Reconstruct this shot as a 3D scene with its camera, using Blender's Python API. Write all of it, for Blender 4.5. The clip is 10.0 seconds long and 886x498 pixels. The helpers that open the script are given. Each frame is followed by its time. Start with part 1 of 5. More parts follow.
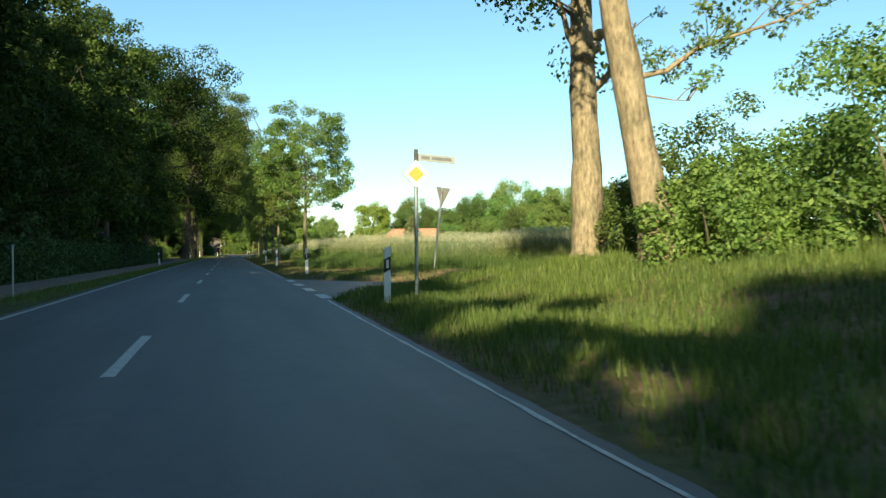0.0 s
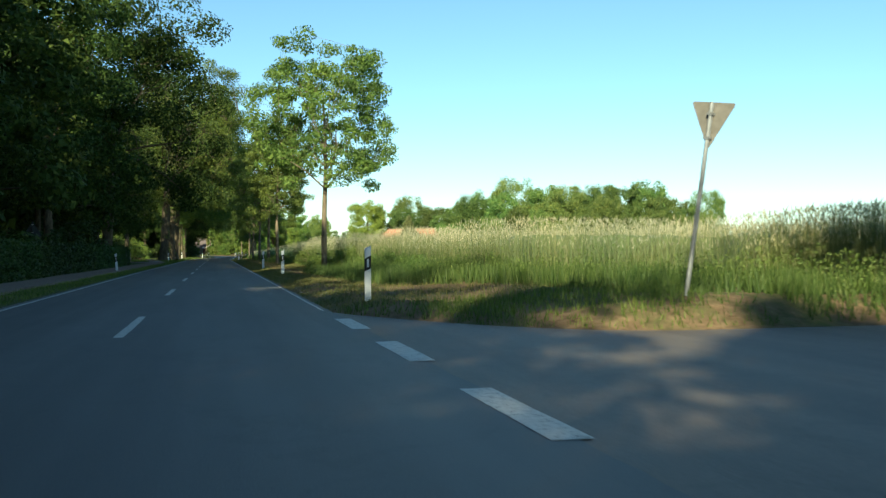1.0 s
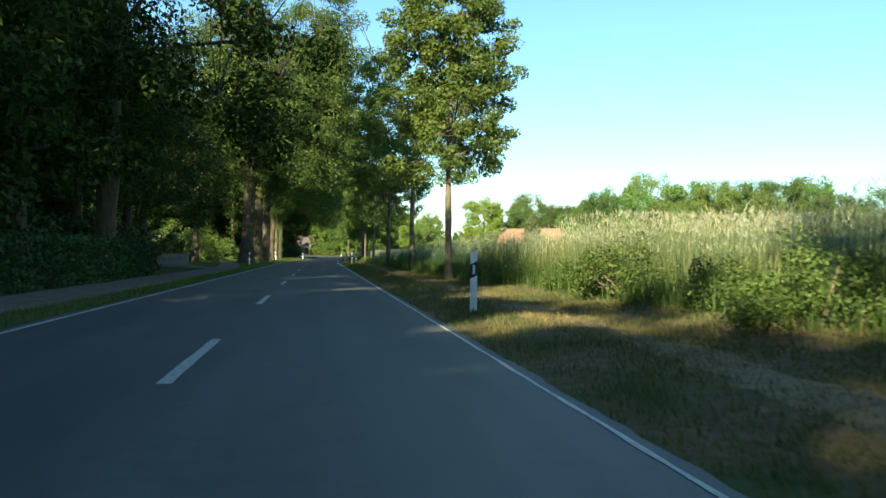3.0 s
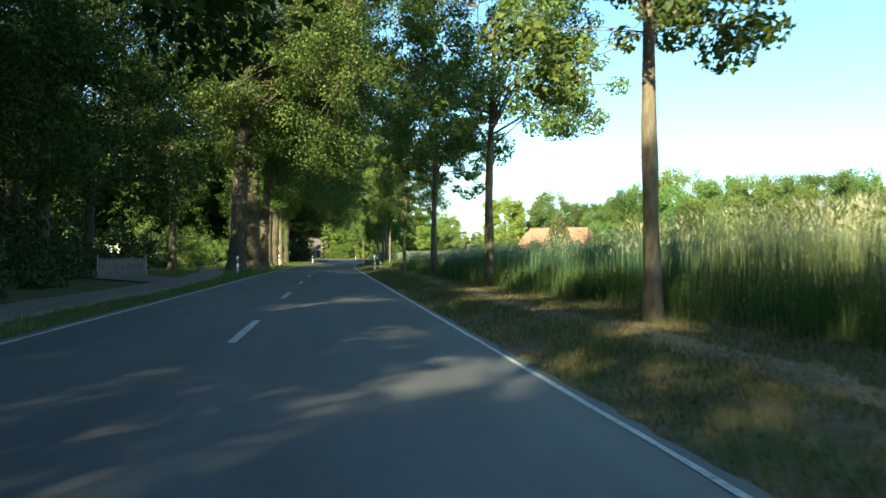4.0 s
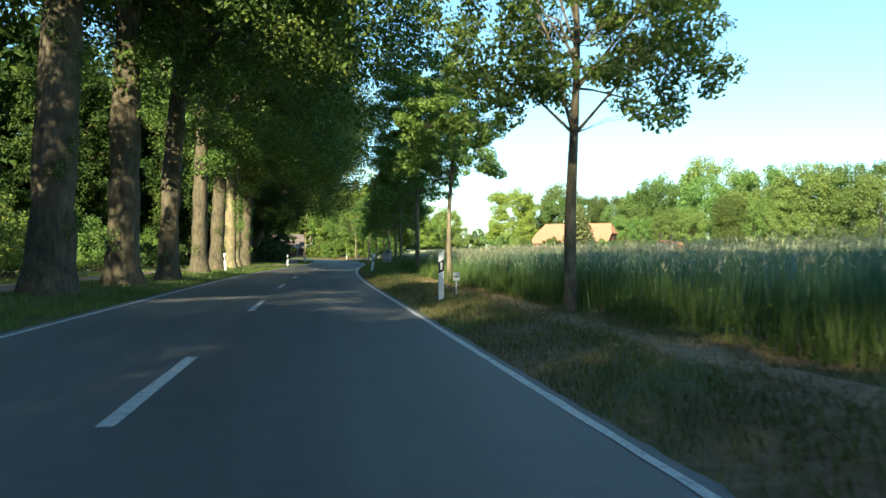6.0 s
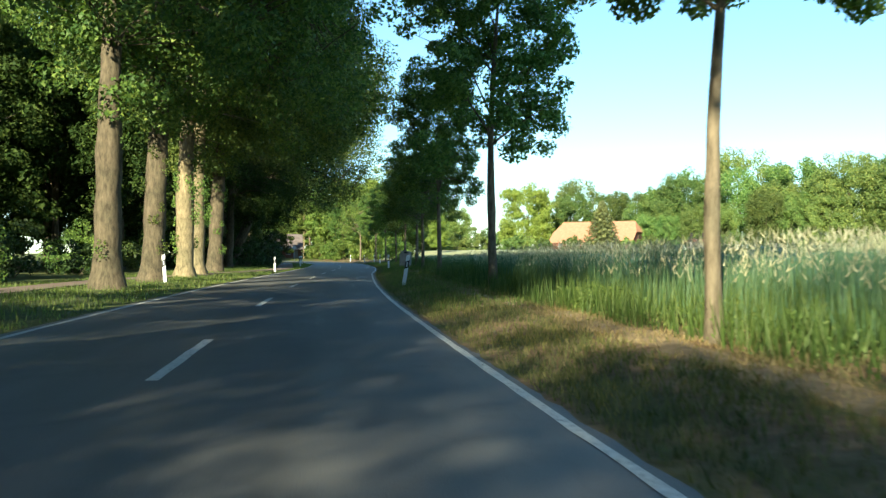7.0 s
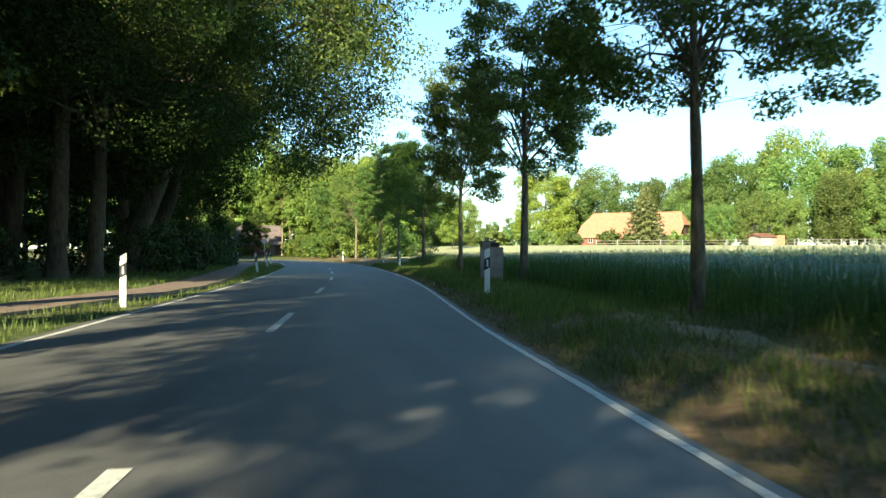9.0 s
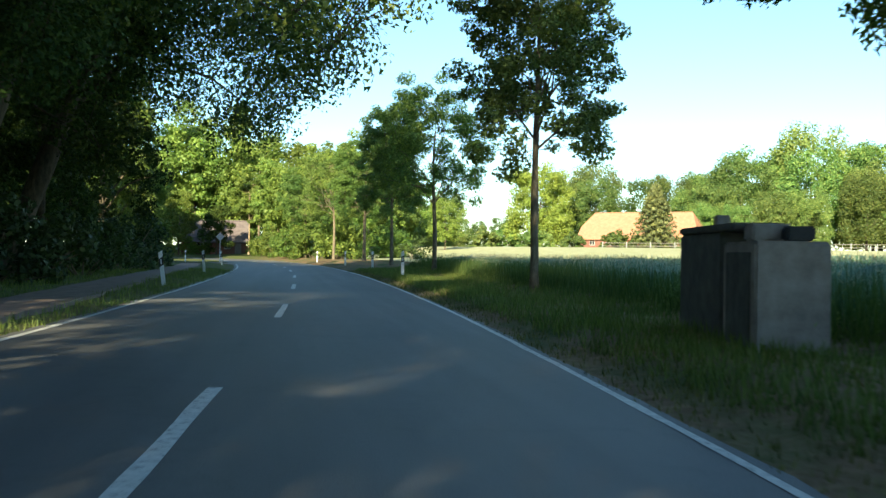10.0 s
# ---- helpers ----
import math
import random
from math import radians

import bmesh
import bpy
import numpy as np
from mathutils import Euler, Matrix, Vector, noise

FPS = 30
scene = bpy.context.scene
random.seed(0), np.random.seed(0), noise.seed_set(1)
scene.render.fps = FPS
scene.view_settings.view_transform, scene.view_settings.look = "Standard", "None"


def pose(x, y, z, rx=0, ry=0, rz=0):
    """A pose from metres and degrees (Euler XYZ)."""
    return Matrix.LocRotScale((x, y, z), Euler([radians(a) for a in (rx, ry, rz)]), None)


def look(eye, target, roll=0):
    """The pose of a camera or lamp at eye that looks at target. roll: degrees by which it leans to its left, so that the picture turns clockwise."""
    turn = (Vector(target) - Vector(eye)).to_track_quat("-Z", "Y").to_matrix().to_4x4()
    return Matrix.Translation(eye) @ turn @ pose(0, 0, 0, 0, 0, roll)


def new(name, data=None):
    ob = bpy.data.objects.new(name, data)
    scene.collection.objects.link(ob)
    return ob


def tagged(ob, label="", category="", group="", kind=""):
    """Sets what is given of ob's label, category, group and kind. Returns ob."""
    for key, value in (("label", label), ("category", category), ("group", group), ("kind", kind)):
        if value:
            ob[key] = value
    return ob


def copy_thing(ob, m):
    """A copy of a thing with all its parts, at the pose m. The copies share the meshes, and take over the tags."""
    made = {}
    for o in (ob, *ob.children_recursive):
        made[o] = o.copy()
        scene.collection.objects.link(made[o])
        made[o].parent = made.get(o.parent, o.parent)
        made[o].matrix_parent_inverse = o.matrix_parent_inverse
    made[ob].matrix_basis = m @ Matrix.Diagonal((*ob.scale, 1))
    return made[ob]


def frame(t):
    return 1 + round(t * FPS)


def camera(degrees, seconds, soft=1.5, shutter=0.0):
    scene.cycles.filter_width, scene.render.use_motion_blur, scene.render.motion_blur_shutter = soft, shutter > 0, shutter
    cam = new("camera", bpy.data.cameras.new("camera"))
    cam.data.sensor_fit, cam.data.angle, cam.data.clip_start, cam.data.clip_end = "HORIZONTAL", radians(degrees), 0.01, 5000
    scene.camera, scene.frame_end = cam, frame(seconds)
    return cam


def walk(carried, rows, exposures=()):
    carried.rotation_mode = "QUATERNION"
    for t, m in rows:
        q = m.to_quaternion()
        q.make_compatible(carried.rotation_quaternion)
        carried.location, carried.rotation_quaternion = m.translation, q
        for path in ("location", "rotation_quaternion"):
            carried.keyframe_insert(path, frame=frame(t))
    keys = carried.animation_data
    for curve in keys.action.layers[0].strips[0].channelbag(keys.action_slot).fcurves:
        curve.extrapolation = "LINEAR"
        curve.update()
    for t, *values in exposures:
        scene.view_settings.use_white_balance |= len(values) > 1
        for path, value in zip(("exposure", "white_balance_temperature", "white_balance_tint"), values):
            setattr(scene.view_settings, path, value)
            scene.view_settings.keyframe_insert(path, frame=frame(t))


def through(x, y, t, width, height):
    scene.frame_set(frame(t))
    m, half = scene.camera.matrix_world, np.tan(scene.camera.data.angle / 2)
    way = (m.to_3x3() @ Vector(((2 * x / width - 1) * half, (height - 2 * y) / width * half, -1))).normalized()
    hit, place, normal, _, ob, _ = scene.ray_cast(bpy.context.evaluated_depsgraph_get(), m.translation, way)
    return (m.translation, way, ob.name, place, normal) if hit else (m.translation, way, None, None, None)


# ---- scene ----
# seconds, place in metres, tilt, lean and heading in degrees
cam = camera(50.56, 10.0, soft=1.4, shutter=0.08)
PATH = [
    (0.0, -0.094, -0.743, 1.053, 90.09, 0.37, -12.85),
    (0.5, -0.038, 8.928, 1.092, 90.19, -0.02, -13.18),
    (1.0, 0.092, 19.226, 1.064, 90.17, 0.22, -13.59),
    (1.5, 0.107, 29.335, 1.066, 90.16, 0.26, -13.79),
    (2.0, 0.107, 39.500, 1.081, 90.16, -0.12, -12.19),
    (2.5, 0.122, 49.332, 1.088, 90.29, -0.31, -9.24),
    (3.0, 0.156, 59.697, 1.088, 90.28, -0.51, -7.46),
    (4.5, 0.113, 89.911, 1.073, 90.43, 0.14, -6.64),
    (5.0, 0.098, 100.456, 1.101, 90.43, -0.22, -7.10),
    (6.5, 0.332, 132.288, 1.065, 90.32, -0.10, -7.64),
    (7.0, 0.411, 143.233, 1.071, 90.41, 0.06, -7.51),
    (7.5, 0.500, 154.099, 1.029, 90.46, 0.47, -7.41),
    (8.0, 0.663, 165.182, 1.097, 90.37, 0.22, -7.50),
    (8.5, 0.808, 175.914, 1.095, 90.31, 0.67, -7.96),
    (9.0, 1.057, 186.698, 1.064, 90.23, -0.06, -8.37),
    (9.5, 1.491, 197.339, 1.019, 90.25, 0.08, -9.18),
    (10.0, 2.098, 207.860, 1.079, 90.30, -0.82, -9.78),
]
walk(cam, [(t, pose(x, y, z, rx, ry, rz)) for t, x, y, z, rx, ry, rz in PATH], exposures=[(0.0, 1.15, 6750, -10), (0.5, 1.15, 6700, -10), (1.0, 1.1, 6400, -11), (2.0, 1.15, 6400, -11), (3.0, 1.42, 6400, -11), (4.5, 1.76, 6400, -8), (7.0, 1.7, 6250, -8), (8.0, 1.78, 6300, -8), (9.5, 1.82, 6650, -6)])

# ---- light ----
SUN_ELEV, SUN_AZ = radians(23.0), radians(205.0)      # compass angle of the sun, clockwise from +y
world = bpy.data.worlds.new("world")
scene.world = world
world.use_nodes = True
wt = world.node_tree
sky = wt.nodes.new("ShaderNodeTexSky")
sky.sky_type, sky.sun_disc = "NISHITA", False
sky.sun_elevation, sky.sun_rotation = SUN_ELEV, SUN_AZ
sky.air_density, sky.dust_density, sky.ozone_density = 1.0, 0.15, 4.0
wt.links.new(sky.outputs[0], wt.nodes["Background"].inputs[0])
wt.nodes["Background"].inputs[1].default_value = 0.086
sun = new("sun", bpy.data.lights.new("sun", "SUN"))
sun.data.energy, sun.data.angle, sun.data.color = 5.0, radians(0.53), (1.0, 0.86, 0.66)
SUN_DIR = Vector((math.sin(SUN_AZ) * math.cos(SUN_ELEV), math.cos(SUN_AZ) * math.cos(SUN_ELEV), math.sin(SUN_ELEV)))
sun.matrix_world = look(SUN_DIR * 300, (0, 0, 0))


# ---- materials ----
def material(name, colour, rough=0.8, spec=0.3, metal=0.0):
    m = bpy.data.materials.new(name)
    m.use_nodes = True
    b = m.node_tree.nodes["Principled BSDF"]
    b.inputs["Base Color"].default_value = (*colour, 1)
    b.inputs["Roughness"].default_value = rough
    b.inputs["Specular IOR Level"].default_value = spec
    b.inputs["Metallic"].default_value = metal
    return m, m.node_tree, b


def node(nt, kind, **values):
    n = nt.nodes.new(kind)
    for k, v in values.items():
        n.inputs[k.replace("_", " ")].default_value = v
    return n


def noise_ramp(nt, coord, scale, stops, detail=5.0, rough=0.6):
    """Noise over a coordinate, coloured by stops of (position, colour)."""
    n = node(nt, "ShaderNodeTexNoise", Scale=scale, Detail=detail, Roughness=rough)
    nt.links.new(coord, n.inputs["Vector"])
    r = nt.nodes.new("ShaderNodeValToRGB")
    while len(r.color_ramp.elements) < len(stops):
        r.color_ramp.elements.new(0.5)
    for e, (p, c) in zip(r.color_ramp.elements, stops):
        e.position, e.color = p, (*c, 1)
    nt.links.new(n.outputs["Fac"], r.inputs[0])
    return r.outputs[0], n.outputs["Fac"]


def mix(nt, fac, a, b, how="MIX"):
    m = nt.nodes.new("ShaderNodeMix")
    m.data_type, m.blend_type = "RGBA", how
    for sock, v in ((m.inputs[0], fac), (m.inputs[6], a), (m.inputs[7], b)):
        if isinstance(v, (int, float)):
            sock.default_value = v
        elif isinstance(v, tuple):
            sock.default_value = (*v, 1)
        else:
            nt.links.new(v, sock)
    return m.outputs[2]


def bump(nt, bsdf, height, strength, distance):
    b = node(nt, "ShaderNodeBump", Strength=strength, Distance=distance)
    nt.links.new(height, b.inputs["Height"])
    nt.links.new(b.outputs[0], bsdf.inputs["Normal"])


def world_pos(nt):
    return nt.nodes.new("ShaderNodeNewGeometry").outputs["Position"]


def mapped(nt, coord, scale):
    m = nt.nodes.new("ShaderNodeMapping")
    m.inputs["Scale"].default_value = scale
    nt.links.new(coord, m.inputs["Vector"])
    return m.outputs[0]


def asphalt(name, dark, light, streak):
    m, nt, b = material(name, dark, 0.6, 0.4)
    p = world_pos(nt)
    big, _ = noise_ramp(nt, mapped(nt, p, (1.0, 0.12, 1.0)), 0.9, [(0.3, dark), (0.72, light)], 4)
    fine, f = noise_ramp(nt, p, 90.0, [(0.3, (0.6, 0.6, 0.6)), (0.7, (1.3, 1.3, 1.3))], 2)
    col = mix(nt, 1.0, big, fine, "MULTIPLY")
    lane, _ = noise_ramp(nt, mapped(nt, p, (1.6, 0.02, 1.0)), 1.0, [(0.4, (1, 1, 1)), (0.62, streak)], 2)
    col = mix(nt, 1.0, col, lane, "MULTIPLY")
    crack, _ = noise_ramp(nt, p, 0.35, [(0.485, (1, 1, 1)), (0.5, (0.72, 0.72, 0.72)), (0.515, (1, 1, 1))], 8)
    col = mix(nt, 0.5, col, crack, "MULTIPLY")
    nt.links.new(col, b.inputs["Base Color"])
    bump(nt, b, f, 0.35, 0.01)
    return m


M_ROAD = asphalt("asphalt", (0.094, 0.09, 0.085), (0.14, 0.134, 0.125), (0.84, 0.84, 0.84))
M_SIDE = asphalt("worn_asphalt", (0.115, 0.088, 0.066), (0.2, 0.158, 0.118), (0.9, 0.88, 0.86))


def paving():
    m, nt, b = material("red_grey_paving", (0.17, 0.13, 0.11), 0.85)
    p = world_pos(nt)
    c, f = noise_ramp(nt, p, 3.0, [(0.3, (0.13, 0.092, 0.07)), (0.7, (0.24, 0.172, 0.132))])
    nt.links.new(c, b.inputs["Base Color"])
    bump(nt, b, f, 0.3, 0.02)
    return m


M_PATH = paving()


def line_paint():
    m, nt, b = material("road_paint", (0.6, 0.6, 0.58), 0.6)
    p = world_pos(nt)
    c, f = noise_ramp(nt, p, 14.0, [(0.36, (0.17, 0.16, 0.145)), (0.46, (0.5, 0.485, 0.44)), (0.7, (0.68, 0.66, 0.6))], 8, 0.75)
    nt.links.new(c, b.inputs["Base Color"])
    bump(nt, b, f, 0.3, 0.004)
    return m


M_LINE = line_paint()


def soil():
    m, nt, b = material("verge_soil_and_grass", (0.08, 0.09, 0.03), 0.95, 0.1)
    p = world_pos(nt)
    green, _ = noise_ramp(nt, p, 1.3, [(0.25, (0.045, 0.062, 0.02)), (0.5, (0.08, 0.10, 0.032)), (0.8, (0.15, 0.145, 0.06))])
    sand, f = noise_ramp(nt, p, 6.0, [(0.3, (0.115, 0.075, 0.04)), (0.7, (0.26, 0.175, 0.1))])
    where, _ = noise_ramp(nt, mapped(nt, p, (0.8, 0.28, 1.0)), 0.9, [(0.38, (0, 0, 0)), (0.54, (1, 1, 1))], 6, 0.65)
    xyz = nt.nodes.new("ShaderNodeSeparateXYZ")
    nt.links.new(p, xyz.inputs[0])
    right = node(nt, "ShaderNodeMapRange")
    right.inputs["From Min"].default_value, right.inputs["From Max"].default_value = -2.0, 2.0
    right.inputs["To Min"].default_value = 0.15
    nt.links.new(xyz.outputs[0], right.inputs[0])
    both = node(nt, "ShaderNodeMath")
    both.operation = "MULTIPLY"
    nt.links.new(where, both.inputs[0])
    nt.links.new(right.outputs[0], both.inputs[1])
    nt.links.new(mix(nt, both.outputs[0], green, sand), b.inputs["Base Color"])
    bump(nt, b, f, 0.8, 0.06)
    return m


M_SOIL = soil()


def leafy(name, dark, mid, bright, through=0.35, gloss=0.25, spread=1.0):
    """Leaf: colour by island, spread over the tree in patches, some light passing through."""
    m, nt, b = material(name, mid, 0.55, gloss)
    geo = nt.nodes.new("ShaderNodeNewGeometry")
    info = nt.nodes.new("ShaderNodeObjectInfo")
    r = nt.nodes.new("ShaderNodeValToRGB")
    r.color_ramp.elements.new(0.5)
    for e, (pp, c) in zip(r.color_ramp.elements, ((0.0, dark), (0.55, mid), (1.0, bright))):
        e.position, e.color = pp, (*c, 1)
    nt.links.new(geo.outputs["Random Per Island"], r.inputs[0])
    patch, _ = noise_ramp(nt, geo.outputs["Position"], 0.45, [(0.3, (0.75, 0.82, 0.8)), (0.7, (1.25, 1.15, 0.95))], 3)
    c = mix(nt, 1.0, r.outputs[0], patch, "MULTIPLY")
    hue = nt.nodes.new("ShaderNodeHueSaturation")
    shift = nt.nodes.new("ShaderNodeMapRange")
    shift.inputs["To Min"].default_value, shift.inputs["To Max"].default_value = 0.506 - 0.018 * spread, 0.506 + 0.019 * spread
    nt.links.new(info.outputs["Random"], shift.inputs[0])
    nt.links.new(shift.outputs[0], hue.inputs["Hue"])
    value = nt.nodes.new("ShaderNodeMapRange")
    value.inputs["To Min"].default_value, value.inputs["To Max"].default_value = 1 - 0.3 * spread, 1 + 0.3 * spread
    times = node(nt, "ShaderNodeMath")
    times.operation = "MULTIPLY"
    times.inputs[1].default_value = 7.31
    fract = nt.nodes.new("ShaderNodeMath")
    fract.operation = "FRACT"
    nt.links.new(info.outputs["Random"], times.inputs[0])
    nt.links.new(times.outputs[0], fract.inputs[0])
    nt.links.new(fract.outputs[0], value.inputs[0])
    nt.links.new(value.outputs[0], hue.inputs["Value"])
    nt.links.new(c, hue.inputs["Color"])
    nt.links.new(hue.outputs[0], b.inputs["Base Color"])
    t = nt.nodes.new("ShaderNodeBsdfTranslucent")
    warm = mix(nt, 1.0, hue.outputs[0], (1.15, 1.25, 0.72), "MULTIPLY")
    nt.links.new(warm, t.inputs[0])
    s = nt.nodes.new("ShaderNodeMixShader")
    s.inputs[0].default_value = through
    nt.links.new(b.outputs[0], s.inputs[1])
    nt.links.new(t.outputs[0], s.inputs[2])
    nt.links.new(s.outputs[0], nt.nodes["Material Output"].inputs[0])
    return m


M_LEAF = leafy("roadside_leaves", (0.075, 0.12, 0.033), (0.135, 0.19, 0.048), (0.21, 0.265, 0.068))
M_OAK = leafy("oak_leaves", (0.045, 0.075, 0.022), (0.095, 0.14, 0.035), (0.19, 0.22, 0.052), 0.36)
M_FAR = leafy("wood_leaves", (0.075, 0.125, 0.04), (0.14, 0.2, 0.06), (0.225, 0.265, 0.085), spread=1.2)
M_LIME = leafy("young_leaves", (0.085, 0.135, 0.03), (0.145, 0.205, 0.047), (0.225, 0.275, 0.07))
M_YOUNG = leafy("bright_young_leaves", (0.12, 0.17, 0.035), (0.2, 0.26, 0.055), (0.28, 0.33, 0.08))
# Leaf colour darkened to carry the deep shade of the left wood.
M_SHADELEAF = leafy("shade_dark_leaves", (0.024, 0.04, 0.013), (0.043, 0.066, 0.019), (0.085, 0.11, 0.03), 0.25, 0.05)
M_LUSHLEAF = leafy("bush_leaves", (0.07, 0.115, 0.03), (0.13, 0.19, 0.05), (0.22, 0.28, 0.08), 0.4)
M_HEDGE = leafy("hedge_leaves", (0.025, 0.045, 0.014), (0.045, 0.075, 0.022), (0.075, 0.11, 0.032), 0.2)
M_FIR = leafy("conifer_needles", (0.11, 0.125, 0.055), (0.19, 0.195, 0.085), (0.28, 0.27, 0.12), 0.15)
M_GRASS = leafy("verge_grass", (0.075, 0.085, 0.03), (0.135, 0.13, 0.05), (0.25, 0.205, 0.105), 0.4)
M_LUSH = leafy("lush_grass", (0.08, 0.108, 0.028), (0.135, 0.172, 0.043), (0.23, 0.25, 0.085), 0.45)
M_TALL = leafy("tall_grass", (0.075, 0.115, 0.03), (0.125, 0.18, 0.047), (0.2, 0.24, 0.085), 0.4)
# Rye stalks in two tones: bluer for the shaded stretch, warmer for the sunlit.
M_STALK = leafy("rye_stalks", (0.085, 0.15, 0.085), (0.13, 0.21, 0.115), (0.22, 0.285, 0.165), 0.35)
M_SUNSTALK = leafy("sunlit_rye_stalks", (0.13, 0.175, 0.07), (0.21, 0.25, 0.11), (0.34, 0.345, 0.19), 0.35)
M_HAY = leafy("dry_cut_grass", (0.2, 0.15, 0.075), (0.3, 0.225, 0.12), (0.4, 0.31, 0.175), 0.25)
M_EAR = leafy("rye_ears", (0.32, 0.31, 0.225), (0.46, 0.43, 0.32), (0.58, 0.54, 0.41), 0.35)


def bark(name, dark, light, scale=9.0):
    m, nt, b = material(name, dark, 0.95, 0.15)
    p = nt.nodes.new("ShaderNodeTexCoord").outputs["Object"]
    c, f = noise_ramp(nt, mapped(nt, p, (1.0, 1.0, 0.3)), scale, [(0.3, dark), (0.68, light)], 8, 0.7)
    big, _ = noise_ramp(nt, p, 1.1, [(0.35, (0.75, 0.78, 0.7)), (0.7, (1.2, 1.15, 1.05))], 3)
    nt.links.new(mix(nt, 1.0, c, big, "MULTIPLY"), b.inputs["Base Color"])
    bump(nt, b, f, 0.9, 0.04)
    return m


M_BARK = bark("grey_brown_bark", (0.065, 0.052, 0.038), (0.25, 0.2, 0.148))
M_OLDBARK = bark("pale_ridged_bark", (0.10, 0.076, 0.054), (0.42, 0.325, 0.225), 15.0)
# Oak bark lightened in colour for the trunks that stand in sun.
M_LITBARK = bark("sunlit_oak_bark", (0.095, 0.075, 0.048), (0.33, 0.265, 0.175), 12.0)
M_OAKBARK = bark("furrowed_oak_bark", (0.042, 0.034, 0.026), (0.155, 0.125, 0.09))


def mottled(name, a, c, scale=8.0, rough=0.7, relief=0.2, spec=0.3, metal=0.0):
    m, nt, b = material(name, a, rough, spec, metal)
    p = nt.nodes.new("ShaderNodeTexCoord").outputs["Object"]
    col, f = noise_ramp(nt, p, scale, [(0.3, a), (0.7, c)], 6, 0.65)
    nt.links.new(col, b.inputs["Base Color"])
    bump(nt, b, f, relief, 0.01)
    return m


M_WHITE = mottled("weathered_white_plastic", (0.62, 0.62, 0.6), (0.78, 0.78, 0.76), 12.0, 0.5, 0.05)
M_BLACK = mottled("black_plastic_band", (0.012, 0.012, 0.013), (0.025, 0.025, 0.027), 12.0, 0.45, 0.05)
M_REFLECT = mottled("reflector_glass", (0.45, 0.46, 0.48), (0.6, 0.6, 0.62), 60.0, 0.2, 0.2, 0.8)
M_ZINC = mottled("galvanised_steel", (0.30, 0.31, 0.32), (0.45, 0.46, 0.47), 10.0, 0.45, 0.05, 0.5, 0.7)
M_ALU = mottled("bare_aluminium_back", (0.30, 0.30, 0.29), (0.42, 0.42, 0.40), 7.0, 0.5, 0.05, 0.5, 0.4)
M_DULL = mottled("dull_sign_back", (0.13, 0.12, 0.105), (0.2, 0.185, 0.165), 7.0, 0.7, 0.05)
M_YELLOW = mottled("yellow_sign_sheet", (0.44, 0.25, 0.035), (0.5, 0.29, 0.05), 5.0, 0.4, 0.02)
M_SIGNWHITE = mottled("white_sign_sheet", (0.50, 0.50, 0.48), (0.60, 0.60, 0.58), 5.0, 0.4, 0.02)
M_PLATE = mottled("greyish_white_plate", (0.22, 0.22, 0.215), (0.3, 0.3, 0.29), 9.0, 0.6, 0.05)
M_DARKSIGN = mottled("dark_painted_metal", (0.03, 0.032, 0.034), (0.06, 0.062, 0.064), 9.0, 0.6, 0.1)
M_INK = mottled("dark_lettering", (0.1, 0.1, 0.1), (0.15, 0.15, 0.15), 20.0, 0.6, 0.0)
M_CONCRETE = mottled("grey_weathered_concrete", (0.2, 0.17, 0.145), (0.38, 0.325, 0.275), 3.5, 0.95, 0.6)
M_DARKCONC = mottled("dark_concrete", (0.075, 0.07, 0.06), (0.15, 0.145, 0.12), 4.0, 0.95, 0.6)
M_WOOD = mottled("grey_weathered_wood", (0.16, 0.145, 0.125), (0.30, 0.27, 0.235), 6.0, 0.9, 0.4)
M_BRICK = mottled("red_brick", (0.14, 0.065, 0.048), (0.22, 0.105, 0.075), 3.0, 0.9, 0.3)
M_ROOFRED = mottled("orange_clay_tiles", (0.34, 0.15, 0.088), (0.45, 0.215, 0.13), 1.4, 0.85, 0.4)
M_ROOFGREY = mottled("grey_pink_tiles", (0.095, 0.075, 0.072), (0.155, 0.125, 0.12), 1.4, 0.85, 0.4)
M_PLASTER = mottled("pale_wall_plaster", (0.34, 0.29, 0.26), (0.44, 0.38, 0.35), 2.0, 0.9, 0.2)
M_GLASS = mottled("dark_window_glass", (0.02, 0.022, 0.025), (0.04, 0.042, 0.045), 2.0, 0.12, 0.0, 0.6)
M_SWATH = mottled("lying_hay", (0.155, 0.108, 0.055), (0.31, 0.22, 0.118), 5.0, 0.95, 0.9)
M_STRAW = mottled("mown_field_stubble", (0.29, 0.29, 0.13), (0.43, 0.41, 0.23), 0.6, 0.95, 0.6)


# ---- plan ----
CENTRE_Y = [-400, -60, 120, 140, 153, 165, 176, 188, 200, 212, 224, 236, 253, 270, 285, 305, 320, 335, 350, 365, 385, 420, 520, 900]
CENTRE_X = [-1.1, -1.1, -1.11, -1.04, -1.02, -0.88, -0.57, -0.02, 0.6, 1.4, 2.1, 2.48, 2.75, 2.5, 1.7, -0.2, -2.2, -5.8, -12.0, -20.5, -34, -58, -130, -420]
_ty = np.arange(-400.0, 900.0, 1.0)
_tx = np.convolve(np.pad(np.interp(_ty, CENTRE_Y, CENTRE_X), 4, mode="edge"), np.ones(9) / 9, "valid")
LANE_L, LANE_R = 2.72, 3.08


def cx(y):
    """The road's centre line."""
    return np.interp(y, _ty, _tx)


def step(v, a, b):
    t = np.clip((v - a) / (b - a), 0, 1)
    return t * t * (3 - 2 * t)


